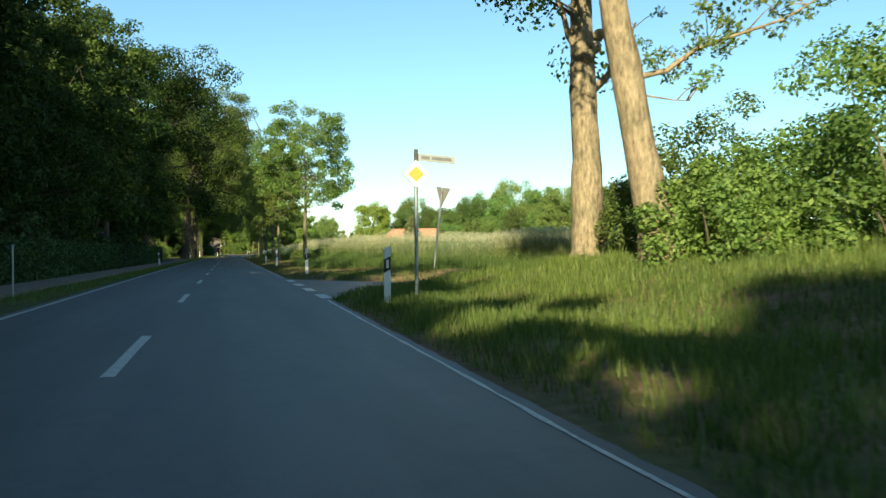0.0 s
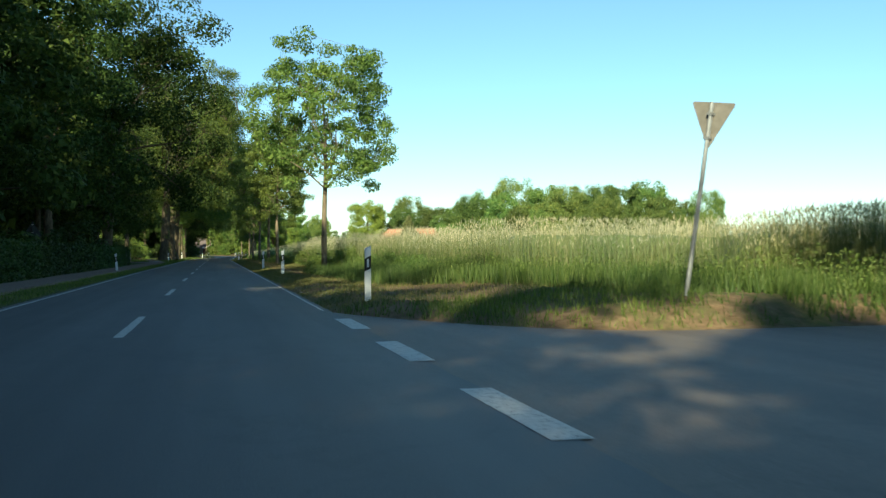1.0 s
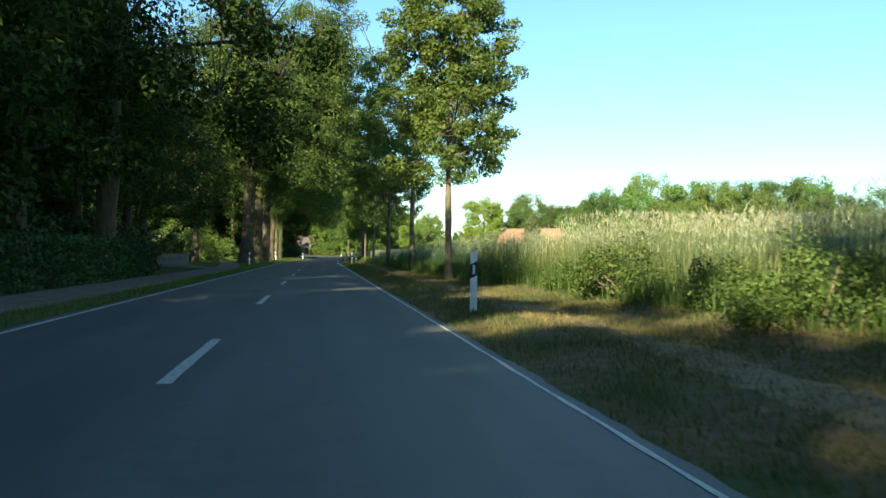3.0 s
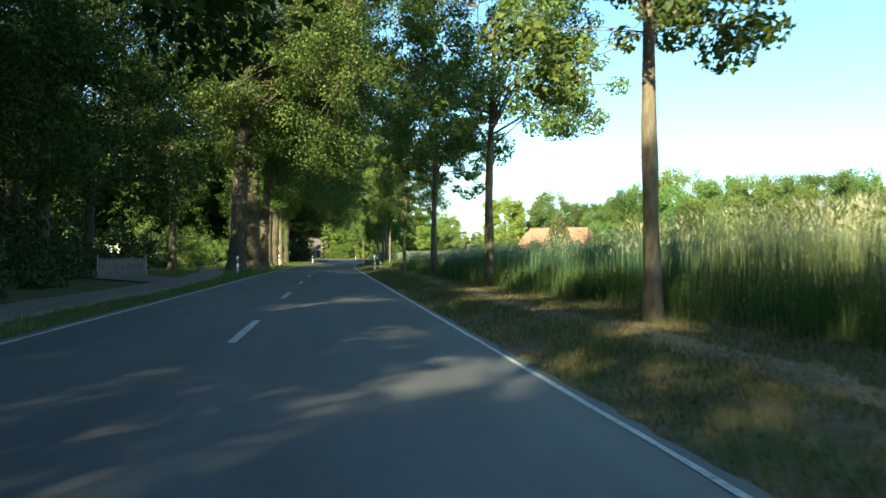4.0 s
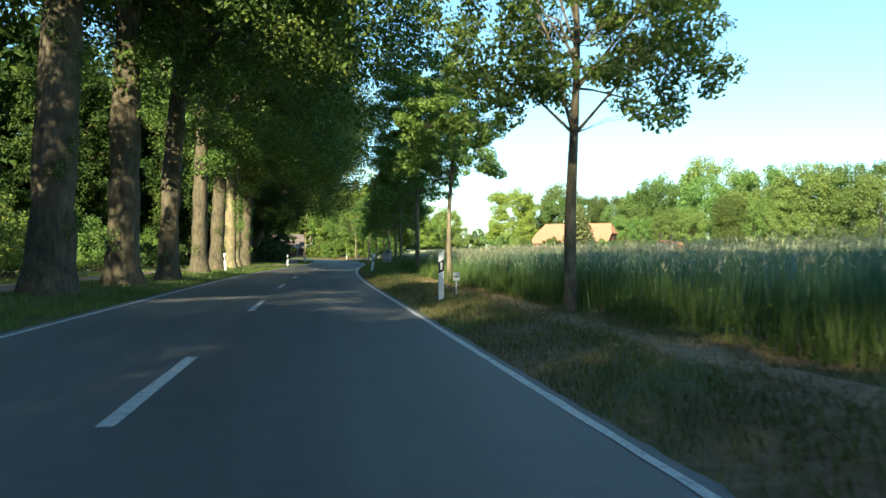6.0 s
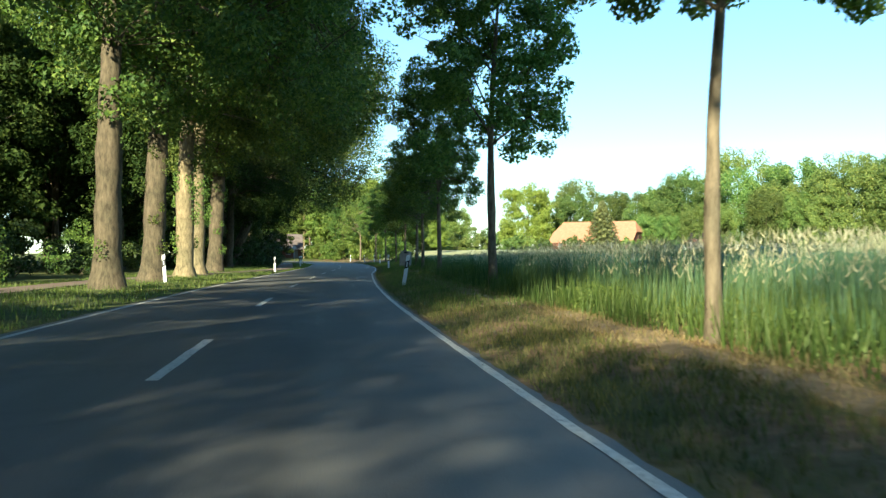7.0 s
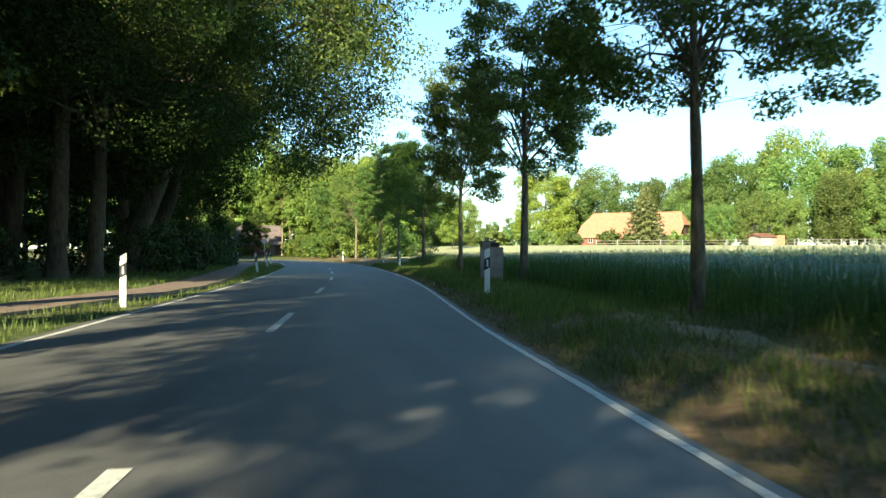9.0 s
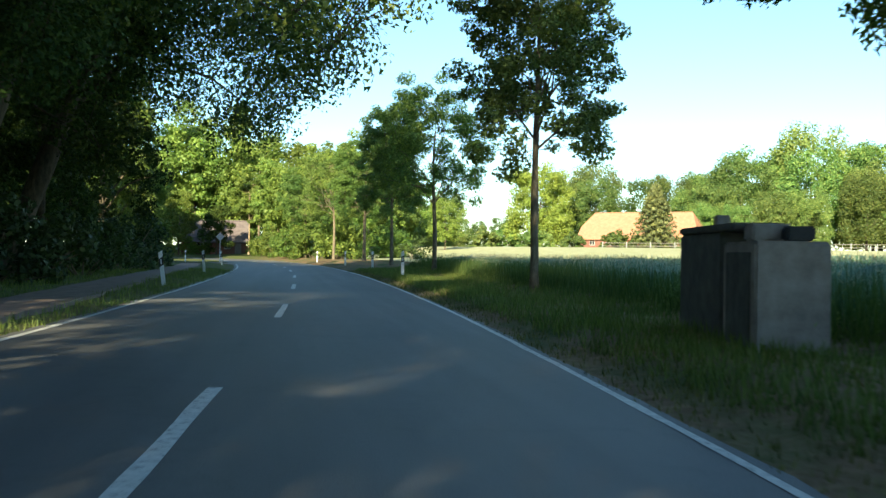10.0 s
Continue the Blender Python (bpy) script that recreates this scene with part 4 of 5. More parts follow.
for i, (y, off, k) in enumerate([(44.0, -0.6, 0.8), (49.5, -0.9, 0.9), (55.0, -0.3, 1.0), (59.0, 0.0, 0.9), (63.5, -0.5, 1.15), (66.5, -0.2, 0.9), (70.0, -0.5, 1.2), (73.0, -0.1, 1.1), (76.5, -0.4, 1.25), (80.5, -0.2, 1.0),
                                 (86.0, -0.3, 0.9), (98.0, -0.3, 0.7), (143.0, -0.6, 0.6), (158.0, -0.3, 0.7), (177.0, -0.4, 0.8), (183.0, -0.2, 0.7), (192.0, -0.3, 0.6), (206.0, -0.3, 0.7), (222.0, -0.2, 0.7)]):
    edge = float(np.interp(y, [33, 45, 60, 80, 110, 160, 210, 262], [12.5, 8.6, 7.8, 7.3, 6.6, 6.3, 7.0, 7.6]))
    tagged(plant(mounds[i % 2], float(cx(y)) + edge + off, y, i * 73, k), group="weed bushes along the field")

# ---- road posts and signs ----
def road_post(label):
    t = thing("delineator_post", label, "road post", "delineator posts")
    bm = bmesh.new()
    prof = [(-0.06, -0.05), (0.06, -0.05), (0.06, 0.0), (0.02, 0.05), (-0.02, 0.05), (-0.06, 0.0)]

    def ring(z, s=1.0, slope=0.0):
        return [bm.verts.new((x * s, y * s, z + slope * x)) for x, y in prof]

    rings = [ring(-0.2), ring(0.75, 1.0, 0.45), ring(1.04, 1.0, 0.45)]
    for a, b in zip(rings, rings[1:]):
        for i in range(6):
            bm.faces.new((a[i], a[(i + 1) % 6], b[(i + 1) % 6], b[i]))
    bm.faces.new(rings[-1])
    bmesh.ops.recalc_face_normals(bm, faces=bm.faces)
    body = part("body", bm, M_WHITE, t)
    bm = bmesh.new()
    rings = [ring(0.60, 1.035, 0.55), ring(0.85, 1.035, 0.55)]
    for i in range(6):
        bm.faces.new((rings[0][i], rings[0][(i + 1) % 6], rings[1][(i + 1) % 6], rings[1][i]))
    bmesh.ops.recalc_face_normals(bm, faces=bm.faces)
    part("band", bm, M_BLACK, t, "slanted black band")
    part("reflector", boxed(-0.022, 0.022, -0.058, -0.05, 0.65, 0.81, 0.003), M_REFLECT, t, "pale rectangular reflector")
    return t


post = road_post("white roadside post with a slanted black band")
POSTS = [(2.77, 16.5, 0, 0), (2.95, 37.3, 0, 1), (2.9, 60.5, 0, 0), (2.8, 75.8, 0, 0), (2.9, 142.0, 0, 0), (3.18, 174.3, 9, 0), (5.12, 207.5, 0, 0), (7.0, 246.0, 0, 0), (7.3, 262.0, 0, 0), (6.8, 278.0, 0, 0), (5.4, 296.0, 0, 0),
         (-5.3, 74.6, -5, 0), (-5.5, 136.9, 0, 0), (-5.4, 180.0, -4, 0), (-2.5, 206.0, 0, 0), (-1.45, 237.8, -7, 0), (-1.6, 255.0, -4, 0), (-2.2, 279.0, -6, 0), (-6.5, 296.0, 0, 0)]
for i, (x, y, lean, _) in enumerate(POSTS):
    m = pose(x, y, float(zt(x, y)), 0, lean, 0)
    if i:
        copy_thing(post, m)
    else:
        post.matrix_basis = m


def thin_pole(x, y):
    t = thing("marker_pole", "thin grey metal pole with a pale cap beside the path", "pole", at=(x, y, float(zt(x, y))))
    part("shaft", rod(bmesh.new(), (0, 0, -0.3), (0, 0, 1.2), 0.024, 10), M_ZINC, t)
    part("cap", rod(bmesh.new(), (0, 0, 1.2), (0, 0, 1.27), 0.045, 10), M_PLATE, t, "pale cap")


thin_pole(-5.2, 23.7)


def priority_sign(x, y):
    t = thing("priority_sign", "yellow diamond priority sign on a pole with a name plate", "road sign", at=(x, y, float(zt(x, y))), turn=-8)
    part("pole", rod(bmesh.new(), (0, 0, -0.3), (0, 0, 2.84), 0.036, 12), M_ZINC, t)
    d = 0.27
    z = 2.385
    dia = [(0, z - d), (d, z), (0, z + d), (-d, z)]
    board = part("board", plate(bmesh.new(), rounded(dia, 0.05), -0.046, -0.043), M_SIGNWHITE, t, "white diamond board")
    part("border", plate(bmesh.new(), rounded([(px * 1.03, z + (pz - z) * 1.03) for px, pz in dia], 0.05), -0.0425, -0.040), M_DARKSIGN, t, "thin dark rim")
    part("centre", plate(bmesh.new(), rounded([(px * 0.57, z + (pz - z) * 0.57) for px, pz in dia], 0.03), -0.05, -0.0465), M_YELLOW, board, "yellow diamond")
    name = part("name_plate", boxed(0.04, 0.76, -0.012, 0.012, 2.645, 2.785, 0.004), M_PLATE, t, "greyish white street name plate")
    name.matrix_basis = Matrix.Translation((0, 0, 2.74)) @ Matrix.Rotation(radians(5), 4, "Y") @ Matrix.Translation((0, 0, -2.74))
    for a, w in ((0.1, 0.17), (0.31, 0.38)):
        part("lettering_bar", boxed(a, a + w, -0.0165, -0.0125, 2.685, 2.745), M_INK, name)
    part("bracket", boxed(-0.04, 0.04, -0.045, 0.045, 2.65, 2.86, 0.01), M_DARKSIGN, t)
    for zz in (2.28, 2.49):
        part("clamp", boxed(-0.05, 0.05, -0.040, 0.045, zz - 0.015, zz + 0.015), M_ZINC, t)


priority_sign(3.41, 16.9)


def back_sign(name, x, y, turn, outline, z0, label, pole_r=0.03, mat=M_ALU, lean=0.0):
    t = thing(name, label, "road sign", at=(x, y, float(zt(x, y))), turn=turn)
    t.matrix_basis = pose(x, y, float(zt(x, y)), 0, lean, turn)
    top = max(z for _, z in outline)
    part("pole", rod(bmesh.new(), (0, 0, -0.3), (0, 0, z0 + top), pole_r, 10), mat if mat is M_DARKSIGN else M_ZINC, t)
    part("board", plate(bmesh.new(), rounded([(a, z0 + b) for a, b in outline], 0.06), 0.045, 0.05), mat, t, "bare back of the sign board")
    for k in (0.25, 0.75):
        z = z0 + top * k
        part("clamp", boxed(-0.05, 0.05, -0.04, 0.044, z - 0.02, z + 0.02), M_ZINC, t)


TRI_DOWN = [(-0.38, 0.72), (0.38, 0.72), (0.0, 0.0)]
TRI_UP = [(-0.45, 0.0), (0.45, 0.0), (0.0, 0.78)]
ROUND = [(0.23 * math.cos(a * math.pi / 8), 0.32 + 0.42 * math.sin(a * math.pi / 8)) for a in range(16)]
back_sign("yield_sign", 7.13, 32.4, -60, TRI_DOWN, 2.25, "grey back of a triangular give way sign on a pale pole", 0.035, mat=M_DULL, lean=9)
back_sign("round_sign", 11.2, 25.6, -60, ROUND, 2.38, "dull grey back of a round sign on a thin pole", 0.03, M_DULL)
back_sign("warning_sign", -8.9, 70.0, 10, TRI_UP, 1.9, "dull back of a triangular warning sign behind the hedge", 0.03, M_DARKSIGN)
back_sign("diamond_sign", -3.7, 300.0, 0, [(0, 0), (0.4, 0.4), (0, 0.8), (-0.4, 0.4)], 2.0, "back of a diamond sign at the bend", 0.035)


def marker_plate(x, y):
    t = thing("marker_plate", "small white marker plate on a short stake in the grass", "marker", at=(x, y, float(zt(x, y))), turn=-6)
    part("stake", boxed(-0.02, 0.02, -0.015, 0.015, -0.2, 0.42, 0.004), M_ZINC, t)
    p = part("plate", boxed(-0.075, 0.075, -0.03, -0.016, 0.36, 0.54, 0.004), M_SIGNWHITE, t, "small white plate")
    part("lettering_bar", boxed(-0.05, 0.05, -0.034, -0.0305, 0.43, 0.47), M_INK, p)


marker_plate(3.3, 142.4)


def pump_block(x, y):
    t = thing("concrete_block", "weathered concrete pump housing with a lidded annex", "utility box", at=(x, y, float(zt(x, y)) - 0.08), turn=-11.5)
    body = part("body", boxed(0.0, 0.74, 0.0, 1.15, -0.1, 1.17, 0.025), M_CONCRETE, t, "grey rough concrete block")
    part("hatch", boxed(-0.012, 0.01, 0.14, 1.0, 0.1, 1.06, 0.008), M_DARKCONC, body, "dark panel over most of the left side")
    annex = part("annex", boxed(-0.03, 0.62, 1.153, 3.1, -0.1, 1.28, 0.02), M_DARKCONC, t, "dark concrete annex")
    part("lid", boxed(-0.045, 0.5, 0.62, 3.12, 1.284, 1.37, 0.02), M_DARKCONC, annex, "dark flat lid slab")
    part("step", boxed(0.06, 0.46, 0.3, 0.6, 1.174, 1.35, 0.02), M_CONCRETE, t, "pale concrete block under the lid")
    part("chimney", boxed(0.12, 0.28, 1.9, 2.06, 1.37, 1.5, 0.015), M_CONCRETE, annex)
    part("box", boxed(0.34, 0.62, 0.1, 0.28, 1.174, 1.32, 0.02), M_BLACK, t, "black metal box")


pump_block(6.62, 216.3)


def picket_gate(x0, y0, x1, y1):
    L = math.hypot(x1 - x0, y1 - y0)
    t = thing("picket_gate", "grey weathered picket gate across a driveway", "gate", at=(x0, y0, float(zt(x0, y0))), turn=math.degrees(math.atan2(y1 - y0, x1 - x0)))
    n = int(L / 0.125)
    for z in (0.25, 0.72):
        part("rail", boxed(0, L, 0.015, 0.05, z - 0.04, z + 0.04, 0.005), M_WOOD, t)
    me = None
    for i in range(n):
        if me is None:
            p = part("picket", plate(bmesh.new(), [(-0.03, 0.02), (0.03, 0.02), (0.03, 0.86), (0, 0.92), (-0.03, 0.86)], -0.012, 0.012), M_WOOD, t)
            me = p.data
        else:
            p = child("picket", me, t)
        p.location = ((i + 0.5) * L / n, 0, 0.02 * math.sin(i * 1.7))
    for px in (0.0, L):
        part("post", boxed(px - 0.06, px + 0.06, -0.01, 0.11, -0.3, 1.05, 0.01), M_WOOD, t)


picket_gate(-10.7, 124.9, -9.1, 127.9)
ribbon_drive = mesh_of("driveway", [(-12.5, 127.5, 0.12), (-9.5, 121.0, 0.10), (-5.2, 113.5, 0.095), (-5.0, 118.0, 0.095), (-8.4, 126.5, 0.10), (-10.5, 131.0, 0.12)], [(0, 1, 2, 3, 4, 5)], M_PATH)
tagged(new("driveway", ribbon_drive), "paved driveway from the path to the gate", "driveway", kind="structure")


# ---- farm and houses ----
def gable_house(name, label, x, y, turn, L, W, eave, ridge, wall_mat, roof_mat, hip=0.0, windows=3, door=True):
    """A house with its ridge along x."""
    t = thing(name, label, "house", at=(x, y, float(zt(x, y)) - 0.1), turn=turn)
    bm = bmesh.new()
    h = W / 2
    v = [bm.verts.new(p) for p in ((-L / 2, -h, 0), (L / 2, -h, 0), (L / 2, h, 0), (-L / 2, h, 0), (-L / 2, -h, eave), (L / 2, -h, eave), (L / 2, h, eave), (-L / 2, h, eave))]
    k = eave + (ridge - eave) * (1 - hip)
    w = h * hip
    g = [bm.verts.new(p) for p in ((-L / 2, -w, k - 0.1), (-L / 2, w, k - 0.1), (L / 2, -w, k - 0.1), (L / 2, w, k - 0.1))]
    for f in ((v[0], v[1], v[5], v[4]), (v[2], v[3], v[7], v[6]), (v[3], v[0], v[4], g[0], g[1], v[7]), (v[1], v[2], v[6], g[3], g[2], v[5])):
        bm.faces.new(f)
    bmesh.ops.remove_doubles(bm, verts=bm.verts, dist=0.001)
    bmesh.ops.recalc_face_normals(bm, faces=bm.faces)
    wall = part("wall", bm, wall_mat, t)
    bm = bmesh.new()
    o, e = 0.5, 0.45
    zo = eave - o * (ridge - eave) / h
    hx = L / 2 + e
    rx = hx - hip * 3.0
    wx = h * hip + 0.001
    pts = [(-hx, -h - o, zo), (hx, -h - o, zo), (hx, -wx, k), (rx, 0, ridge), (-rx, 0, ridge), (-hx, -wx, k), (-hx, h + o, zo), (hx, h + o, zo), (hx, wx, k), (-hx, wx, k)]
    vs = [bm.verts.new(p) for p in pts]
    bm.faces.new((vs[0], vs[1], vs[2], vs[3], vs[4], vs[5]))
    bm.faces.new((vs[7], vs[6], vs[9], vs[4], vs[3], vs[8]))
    bm.faces.new((vs[2], vs[8], vs[3]))
    bm.faces.new((vs[9], vs[5], vs[4]))
    bmesh.ops.recalc_face_normals(bm, faces=bm.faces)
    bmesh.ops.solidify(bm, geom=bm.faces[:], thickness=0.18)
    roof = part("roof", bm, roof_mat, t)
    part("ridge", rod(bmesh.new(), (-rx, 0, ridge + 0.02), (rx, 0, ridge + 0.02), 0.14, 8), roof_mat, roof)
    for i in range(windows):
        wx0 = -L / 2 + L * (i + 0.7) / (windows + 0.4)
        win = part("window", boxed(wx0 - 0.55, wx0 + 0.55, -h - 0.04, -h + 0.06, 0.95, 2.15, 0.01), M_SIGNWHITE, t, "white framed window")
        for s in (-1, 1):
            part("pane", boxed(wx0 + s * 0.26 - 0.22, wx0 + s * 0.26 + 0.22, -h - 0.05, -h - 0.041, 1.03, 2.07), M_GLASS, win)
    if door:
        part("door", boxed(L * 0.32, L * 0.32 + 1.1, -h - 0.05, -h + 0.05, 0.0, 2.1, 0.01), M_WOOD, t)
    for s in (-1, 1):
        part("gable_window", boxed(s * L / 2 - 0.05, s * L / 2 + 0.05, -0.5, 0.5, 3.2, 4.4, 0.01), M_GLASS, t)
    return t


gable_house("farmhouse", "large old farmhouse with an orange tiled half-hipped roof past the field", 78.0, 398, -40, 24.0, 12.5, 2.6, 8.0, M_BRICK, M_ROOFRED, 0.55, 5)
shed = gable_house("shed", "small red and white wooden shed by the pasture fence", 96.0, 372, 10, 3.4, 4.0, 2.2, 2.6, M_PLASTER, M_BRICK, 0.0, 0)
part("annex", boxed(2.3, 4.4, -1.9, 1.9, 0.0, 2.3, 0.02), M_ROOFRED, shed, "red boarded annex")
gable_house("brick_house", "brick house with a grey pink tiled roof at the bend", -9.6, 377, 4, 11.0, 6.5, 2.6, 5.9, M_BRICK, M_ROOFGREY, 0.0, 2)
gable_house("brick_house", "low house with a tiled roof hidden behind bushes at the bend", -30.0, 392, 30, 9.0, 7.0, 2.5, 5.4, M_BRICK, M_ROOFGREY, 0.0, 2)


def conifer(x, y, h, r, seed):
    rng = np.random.default_rng(seed)
    t = thing("conifer", "tall brownish green conifer in front of the farmhouse", "tree", at=(x, y, float(zt(x, y))))
    tb = Tubes()
    tb.add([(0, 0, -0.2), (0.05, 0, h * 0.5), (0, 0, h)], [0.25, 0.14, 0.02], 8)
    child("trunk", tb.mesh("trunk", M_BARK), t)
    cs, br = [], Tubes()
    for i in range(150):
        z = h * (0.06 + 0.93 * (i / 150))
        q = r * (1 - z / h) ** 0.85 * rng.uniform(0.75, 1.1)
        w = i * 2.4
        e = np.array([q * math.cos(w), q * math.sin(w), z - 0.25 * q])
        br.add([(0, 0, z), tuple(e)], [0.04, 0.01], 4)
        for s in np.linspace(0.25, 1, 4):
            cs.append((e[0] * s, e[1] * s, z - 0.25 * q * s))
    child("limbs", br.mesh("limbs", M_BARK), t)
    p = cluster_points(rng, cs, np.full(len(cs), 0.6), 12, 0.5)
    child("crown", leaves("crown", p, 0.65, rng, M_FIR, 0.5), t)


conifer(73.5, 380, 12.8, 6.3, 96)
fb = make_shrub("garden_bush", 97, 3.6, 3.0, 34, 60, 0.5, M_FAR, "round garden bush beside the farmhouse")
for i, (x, y, s) in enumerate([(66, 381, 1.0), (88, 384, 1.1), (80, 380, 0.9), (84, 381, 0.75), (60, 390, 0.9), (92, 386, 0.8), (54, 398, 1.1), (58, 440, 1.5), (50, 430, 1.4), (62, 424, 1.3), (45, 445, 1.5), (40, 435, 1.3), (34, 446, 1.5), (70, 380, 0.7)]):
    tagged(plant(fb, x, y, i * 61, s), group="garden bushes by the farm")


def pasture_fence():
    t = thing("pasture_fence", "pale wooden pasture fence along the far field edge", "fence", at=(60, 372, float(zt(60, 372))))
    me = boxed(-0.09, 0.09, -0.09, 0.09, -0.3, 1.35, 0.02)
    first = part("post", me, M_PLATE, t)
    dx, dy = 4.0, -1.5
    for i in range(26):
        p = first if i == 0 else child("post", first.data, t)
        x, y = i * dx, i * dy
        p.location = (x, y, float(zt(60 + x, 372 + y)) - float(zt(60, 372)))
    for z in (0.6, 1.15):
        part("rail", rod(bmesh.new(), (0, 0, z), (25 * dx, 25 * dy, z + float(zt(60 + 25 * dx, 372 + 25 * dy)) - float(zt(60, 372))), 0.045, 6), M_WOOD, t)


pasture_fence()


# ---- rye field, grass ----
FIELD_Y0, FIELD_Y1 = 33.5, 262.0


def field_u(y):
    """Where the crop begins, as an offset from the road's centre."""
    return np.interp(y, [33, 45, 60, 80, 110, 160, 210, 262], [12.5, 8.6, 7.8, 7.3, 6.6, 6.3, 7.0, 7.6])


def crop_height(x, y):
    tall = np.interp(y, [33, 55, 80, 95, 112, 175, 215, 262], [1.25, 1.44, 1.6, 1.3, 1.08, 0.84, 0.66, 0.62])
    return tall * (1 + 0.07 * np.sin(x * 0.35 + y * 0.11) + 0.05 * np.sin(y * 0.5 - x * 0.2))


def stems_at(rng, n, w0, w1):
    y = rng.uniform(FIELD_Y0, FIELD_Y1, n)
    u = field_u(y) + w0 + (w1 - w0) * rng.uniform(0, 1, n) ** 1.3
    x = cx(y) + u
    return x, y


def blades(rng, x, y, z, h, w, bend=0.25):
    """Blades of one triangle each."""
    n = len(x)
    a = rng.uniform(0, 2 * math.pi, n)
    dx, dy = np.cos(a) * w, np.sin(a) * w
    b = rng.uniform(0, 2 * math.pi, n)
    k = h * bend * rng.uniform(0.2, 1, n)
    v = np.empty((n, 3, 3))
    v[:, 0] = np.stack([x - dx, y - dy, z - 0.03], 1)
    v[:, 1] = np.stack([x + dx, y + dy, z - 0.03], 1)
    v[:, 2] = np.stack([x + np.cos(b) * k, y + np.sin(b) * k, z + h], 1)
    return v


def rye_field():
    rng = np.random.default_rng(101)
    stalks, ears = [], []
    for n, w0, w1, size in ((140000, 0.0, 7.0, 0.8), (52000, 6.0, 26.0, 1.7), (50000, 22.0, 90.0, 3.2), (26000, 0.0, 60.0, 1.0)):
        x, y = stems_at(rng, n, w0, w1)
        if size == 1.0:
            # the dense end of the field beside the side road
            y = FIELD_Y0 - 0.3 + 3.0 * rng.uniform(0, 1, n) ** 1.5
            x = cx(y) + field_u(y) + 60.0 * rng.uniform(0, 1, n) ** 1.4
        z = zt(x, y)
        h = crop_height(x, y) * (1.08 - 0.52 * rng.uniform(0, 1, n) ** 1.25)
        stalks.append(blades(rng, x, y, z, h, 0.012 * size, 0.16))
        tip = stalks[-1][:, 2]
        d = rng.normal(size=(n, 3)) * 0.32
        d[:, 2] = rng.uniform(0.5, 1.0, n)
        d /= np.linalg.norm(d, axis=1, keepdims=True)
        s = np.cross(d, rng.normal(size=(n, 3)))
        s /= np.linalg.norm(s, axis=1, keepdims=True)
        L = (0.115 * size ** 0.6) * rng.uniform(0.8, 1.25, n)[:, None]
        w = 0.0105 * size
        e = np.empty((n, 3, 3))
        e[:, 0], e[:, 1], e[:, 2] = tip - d * L * 0.2 + s * w, tip - d * L * 0.1 - s * w, tip + d * L
        # fewer pale ears where the crop should read as shaded
        ears.append(e[rng.uniform(0, 1, n) < np.interp(y, [85, 105, 128, 142, 172, 184], [1.0, 0.45, 0.45, 0.7, 0.7, 0.25])])
    v = np.concatenate(stalks)
    # stalks before about y 96 take the colour tone for sunlight
    in_sun = v[:, 0, 1] < 96 + 6 * np.sin(v[:, 0, 0])
    r = v[in_sun]
    v = v[~in_sun]
    f = tagged(new("rye_field", quick_mesh("rye_field", v.reshape(-1, 3), np.arange(3 * len(v)), 3, M_STALK)), "tall green rye field with pale ripening ears", "field", kind="stuff")
    child("ripe_stalks", quick_mesh("ripe_stalks", r.reshape(-1, 3), np.arange(3 * len(r)), 3, M_SUNSTALK), f, "stalks in the warmer sunlit tone")
    e = np.concatenate(ears)
    child("ears", quick_mesh("ears", e.reshape(-1, 3), np.arange(3 * len(e)), 3, M_EAR), f, "pale rye ears")
    # the dense lower growth that closes the view between the stalks
    ws = np.concatenate([[0.5, 0.9], np.arange(1.5, 12, 0.7), np.arange(12, 40, 2.0), [44, 50, 60, 75, 95]])
    ys = np.arange(FIELD_Y0, FIELD_Y1 + 0.1, 0.8)
    W, Y = np.meshgrid(ws, ys)
    X = cx(Y) + field_u(Y) + W
    Z = zt(X, Y) + crop_height(X, Y) * (0.04 + 0.7 * step(W, 0.5, 1.5) * step(Y, 34.3, 36.3)) + rng.normal(0, 0.05, W.shape)
    a = np.arange(len(ys) - 1)[:, None] * len(ws) + np.arange(len(ws) - 1)[None, :]
    q = np.stack([a, a + 1, a + 1 + len(ws), a + len(ws)], -1)
    # rows before y 96 get the sunlit tone, the rest the shade tone
    near = int(np.searchsorted(ys, 96.0))
    for rows, mat in ((q[:near], M_SUNSTALK), (q[near:], M_STALK)):
        child("undergrowth", quick_mesh("undergrowth", np.stack([X, Y, Z], -1).reshape(-1, 3), rows, 4, mat), f)


rye_field()


def stubble():
    y0, y1 = 263.0, 372.0
    us = np.linspace(11.0, 150.0, 24)
    ys = np.linspace(y0, y1, 30)
    U, Y = np.meshgrid(us, ys)
    X = cx(Y) + U + np.maximum(0, Y - 300) * 0.15
    Z = zt(X, Y) + 0.05
    a = np.arange(29)[:, None] * 24 + np.arange(23)[None, :]
    q = np.stack([a, a + 1, a + 25, a + 24], -1)
    tagged(new("meadow", quick_mesh("meadow", np.stack([X, Y, Z], -1).reshape(-1, 3), q, 4, M_STRAW)), "pale mown meadow beyond the rye", "meadow", kind="structure")


stubble()


def hay_u(y):
    return float(np.interp(y, [55, 110, 160, 200, 215, 262], [4.75, 4.95, 5.1, 5.3, 5.4, 5.6]))


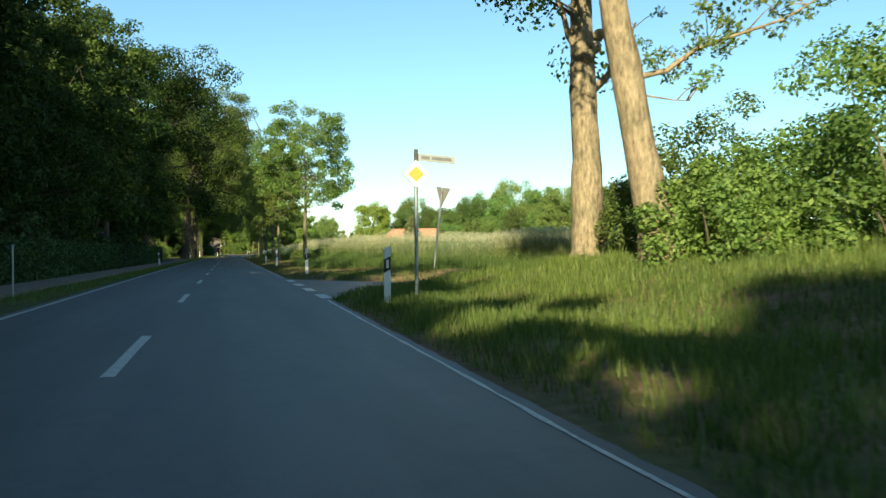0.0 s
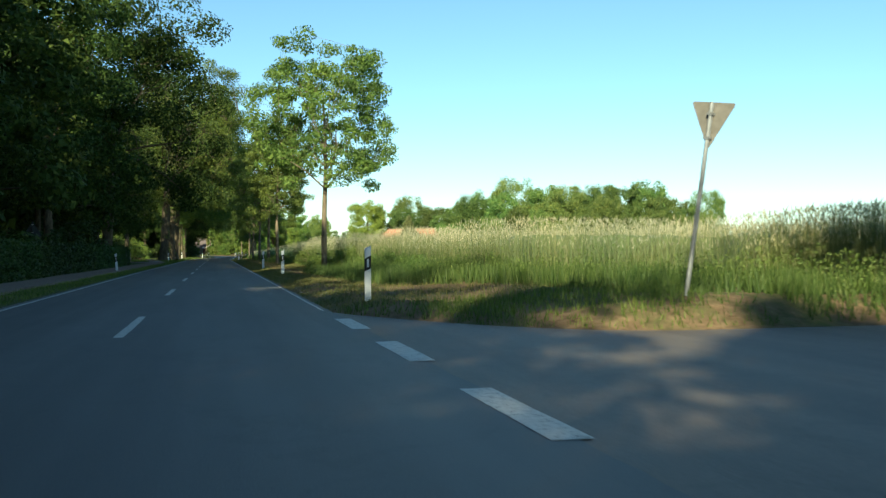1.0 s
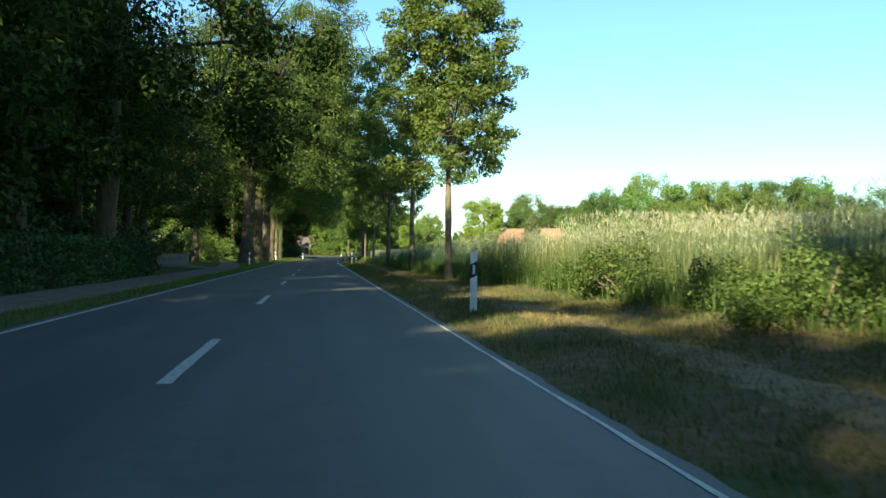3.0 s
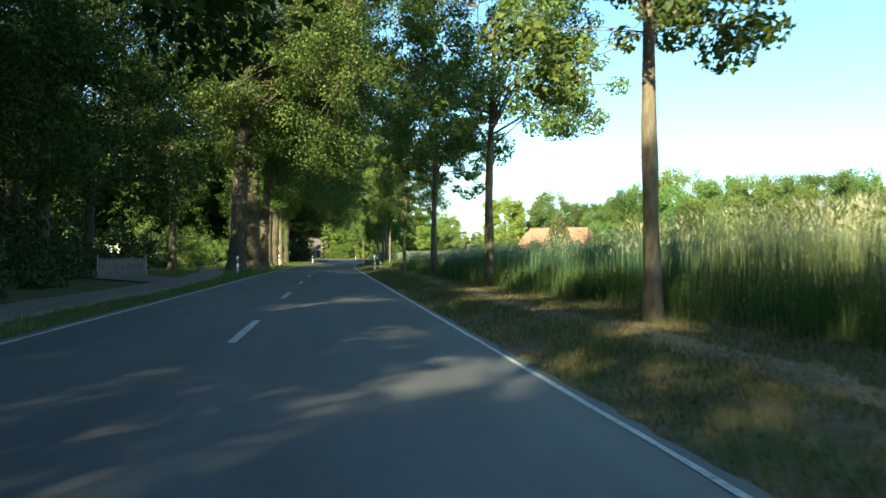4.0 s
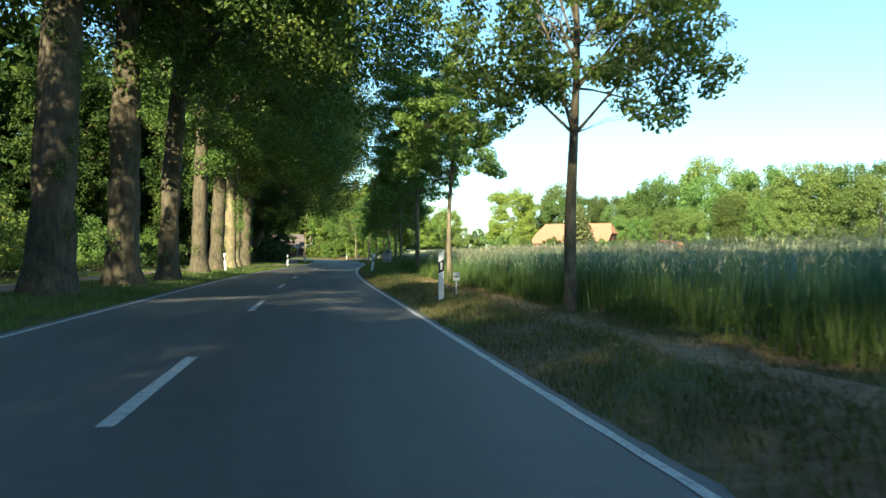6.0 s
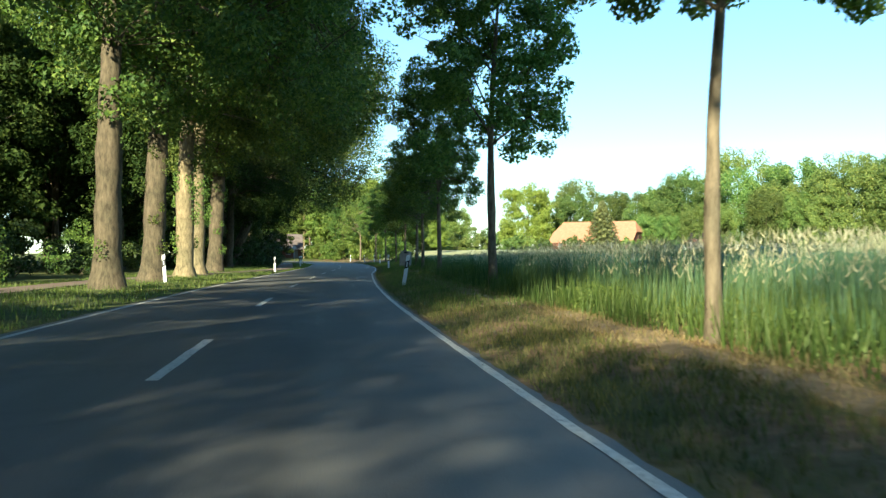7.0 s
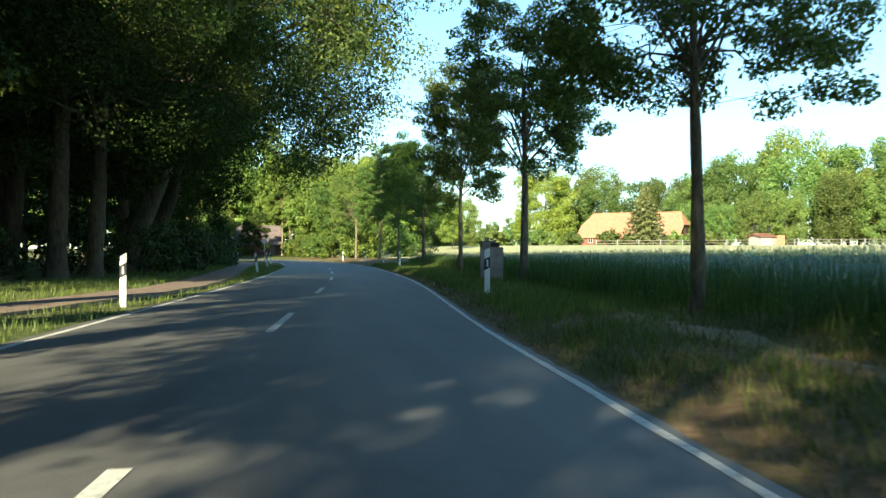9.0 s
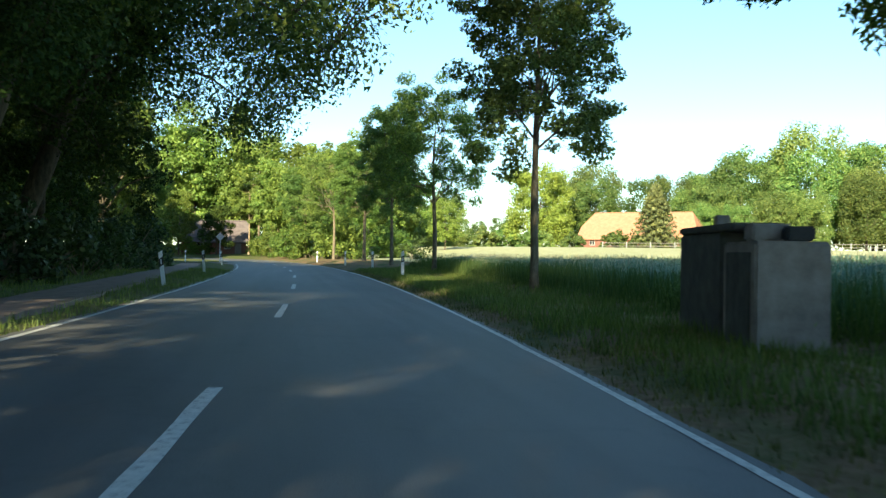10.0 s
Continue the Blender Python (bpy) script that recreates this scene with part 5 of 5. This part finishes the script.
def hay_strip():
    """The mown grass that lies in a swath along the field margin."""
    ys = np.arange(58.0, 262.0, 0.35)
    rng = np.random.default_rng(109)
    n, k = len(ys), 7
    w = 0.42 + 0.14 * np.sin(ys * 0.8) * np.sin(ys * 0.23) + rng.normal(0, 0.05, n)
    s = np.linspace(-1, 1, k)
    X = (cx(ys) + np.array([hay_u(y) for y in ys]) + 0.12 * np.sin(ys * 0.37))[:, None] + w[:, None] * s
    Y = np.repeat(ys[:, None], k, 1)
    Z = zt(X, Y) + 0.035 * (1 - s ** 2) - 0.012 + rng.normal(0, 0.008, X.shape)
    a = np.arange(n - 1)[:, None] * k + np.arange(k - 1)[None, :]
    q = np.stack([a, a + 1, a + 1 + k, a + k], -1)
    tagged(new("hay_swath", quick_mesh("hay_swath", np.stack([X, Y, Z], -1).reshape(-1, 3), q, 4, M_SWATH)), "pale mown grass lying in a strip along the field", "hay", kind="stuff")


hay_strip()


def grass():
    rng = np.random.default_rng(111)
    vs = []

    def sow(n, ya, yb, ua, ub, h0, h1, w, bend=0.5):
        y = rng.uniform(ya, yb, n)
        lo = ua(y) if callable(ua) else ua
        hi = ub(y) if callable(ub) else ub
        u = lo + (hi - lo) * rng.uniform(0, 1, n)
        x = cx(y) + u
        ok = ~((x > 1.5) & (np.abs(y - SIDE_Y) < side_half(x) + 0.15))
        clump = np.sin(x * 2.3 + 1.3 * np.sin(y * 0.9)) * np.sin(y * 1.4 + np.sin(x * 1.1)) > rng.uniform(-1.35, 0.9, n)
        ok &= clump
        trail = np.interp(y, PATH_Y, PATH_U)
        ok &= np.abs(u - trail) > 0.72
        if h1 < 0.2 and bend < 1:
            # little grows through the lying hay
            hay = np.interp(y, [55, 110, 160, 200, 215, 262], [4.75, 4.95, 5.1, 5.3, 5.4, 5.6])
            ok &= (np.abs(u - hay) > 0.5 + 0.2 * np.sin(y * 0.7)) | (y < 58) | (rng.uniform(0, 1, n) < 0.25)
        x, y = x[ok], y[ok]
        vs.append(blades(rng, x, y, zt(x, y), rng.uniform(h0, h1, len(x)), w, bend))

    sow(150000, 36, 120, LANE_R + 0.12, field_u, 0.03, 0.11, 0.009, 0.8)
    sow(90000, 48, 110, LANE_R + 0.3, lambda y: field_u(y) - 0.4, 0.02, 0.07, 0.008, 1.1)
    sow(150000, 120, 200, LANE_R + 0.1, field_u, 0.03, 0.12, 0.009, 0.8)
    sow(16000, 200, 262, LANE_R + 0.1, lambda y: LANE_R + 1.1, 0.03, 0.1, 0.011, 0.7)
    v = np.concatenate(vs)
    tagged(new("verge_grass", quick_mesh("verge_grass", v.reshape(-1, 3), np.arange(3 * len(v)), 3, M_GRASS)), "short patchy grass on the verges", "grass", kind="stuff")
    vs.clear()
    sow(90000, 58, 262, lambda y: np.interp(y, [55, 110, 160, 200, 262], [4.2, 4.4, 4.55, 4.7, 5.0]), lambda y: np.interp(y, [55, 110, 160, 200, 262], [5.3, 5.5, 5.65, 5.9, 6.2]), 0.03, 0.09, 0.012, 1.6)
    sow(20000, 36, 262, LANE_R + 0.5, lambda y: field_u(y) - 0.8, 0.02, 0.07, 0.012, 1.6)
    v = np.concatenate(vs)
    tagged(new("dry_grass", quick_mesh("dry_grass", v.reshape(-1, 3), np.arange(3 * len(v)), 3, M_HAY)), "pale dry cut grass lying along the field margin", "grass", kind="stuff")
    vs.clear()
    sow(60000, 0, 36, LANE_R + 0.1, 9.0, 0.05, 0.2, 0.011, 0.6)
    sow(80000, 1, 24, LANE_R + 0.4, 13.0, 0.06, 0.24, 0.011)
    sow(40000, 20, 150, -4.2, -LANE_L - 0.32, 0.04, 0.13, 0.010)
    sow(80000, 130, 262, -10.0, -LANE_L - 0.32, 0.05, 0.2, 0.012)
    sow(20000, 160, 205, LANE_R + 0.4, field_u, 0.05, 0.2, 0.011, 0.6)
    sow(80000, 200, 262, LANE_R + 0.6, field_u, 0.05, 0.22, 0.011, 0.6)
    sow(16000, 2, 25, 8.5, 16.0, 0.2, 0.5, 0.012, 0.35)
    v = np.concatenate(vs)
    tagged(new("lush_grass", quick_mesh("lush_grass", v.reshape(-1, 3), np.arange(3 * len(v)), 3, M_LUSH)), "lush green grass on the bank and the shaded verge", "grass", kind="stuff")
    vs.clear()
    sow(60000, 31, 262, lambda y: field_u(y) - 0.9, lambda y: field_u(y) + 0.6, 0.3, 0.7, 0.012, 0.35)
    sow(26000, 31, 60, lambda y: field_u(y) - 3.0, lambda y: field_u(y) + 0.6, 0.2, 0.55, 0.012, 0.4)
    v = np.concatenate(vs)
    tagged(new("tall_grass", quick_mesh("tall_grass", v.reshape(-1, 3), np.arange(3 * len(v)), 3, M_TALL)), "tall weeds and grass along the field edge", "grass", kind="stuff")


grass()


def weeds():
    """Broad-leaved weeds along the crop's edge."""
    rng = np.random.default_rng(121)
    n = 60000
    y = rng.uniform(31, 262, n)
    y = np.where(rng.uniform(0, 1, n) < 0.35, rng.uniform(31, 75, n), y)
    u = field_u(y) + rng.normal(0.1, 0.55, n) - 1.6 * rng.uniform(0, 1, n) * (y < 55)
    x = cx(y) + u
    tuft = 0.5 + 0.5 * np.sin(y * 1.9 + 2 * np.sin(y * 0.45)) * np.sin(y * 0.53 + x)
    z = zt(x, y) + rng.uniform(0.03, 1, n) * (0.25 + 0.65 * tuft) * np.interp(y, [85, 110], [1.0, 0.5])
    ok = np.abs(y - SIDE_Y) > side_half(x) + 0.3
    p = np.stack([x, y, z], 1)[ok]
    tagged(new("weeds", leaves("weeds", p, 0.065, rng, M_TALL, 0.4, -0.4)), "leafy green weeds and nettles along the field edge", "weeds", kind="stuff")


weeds()
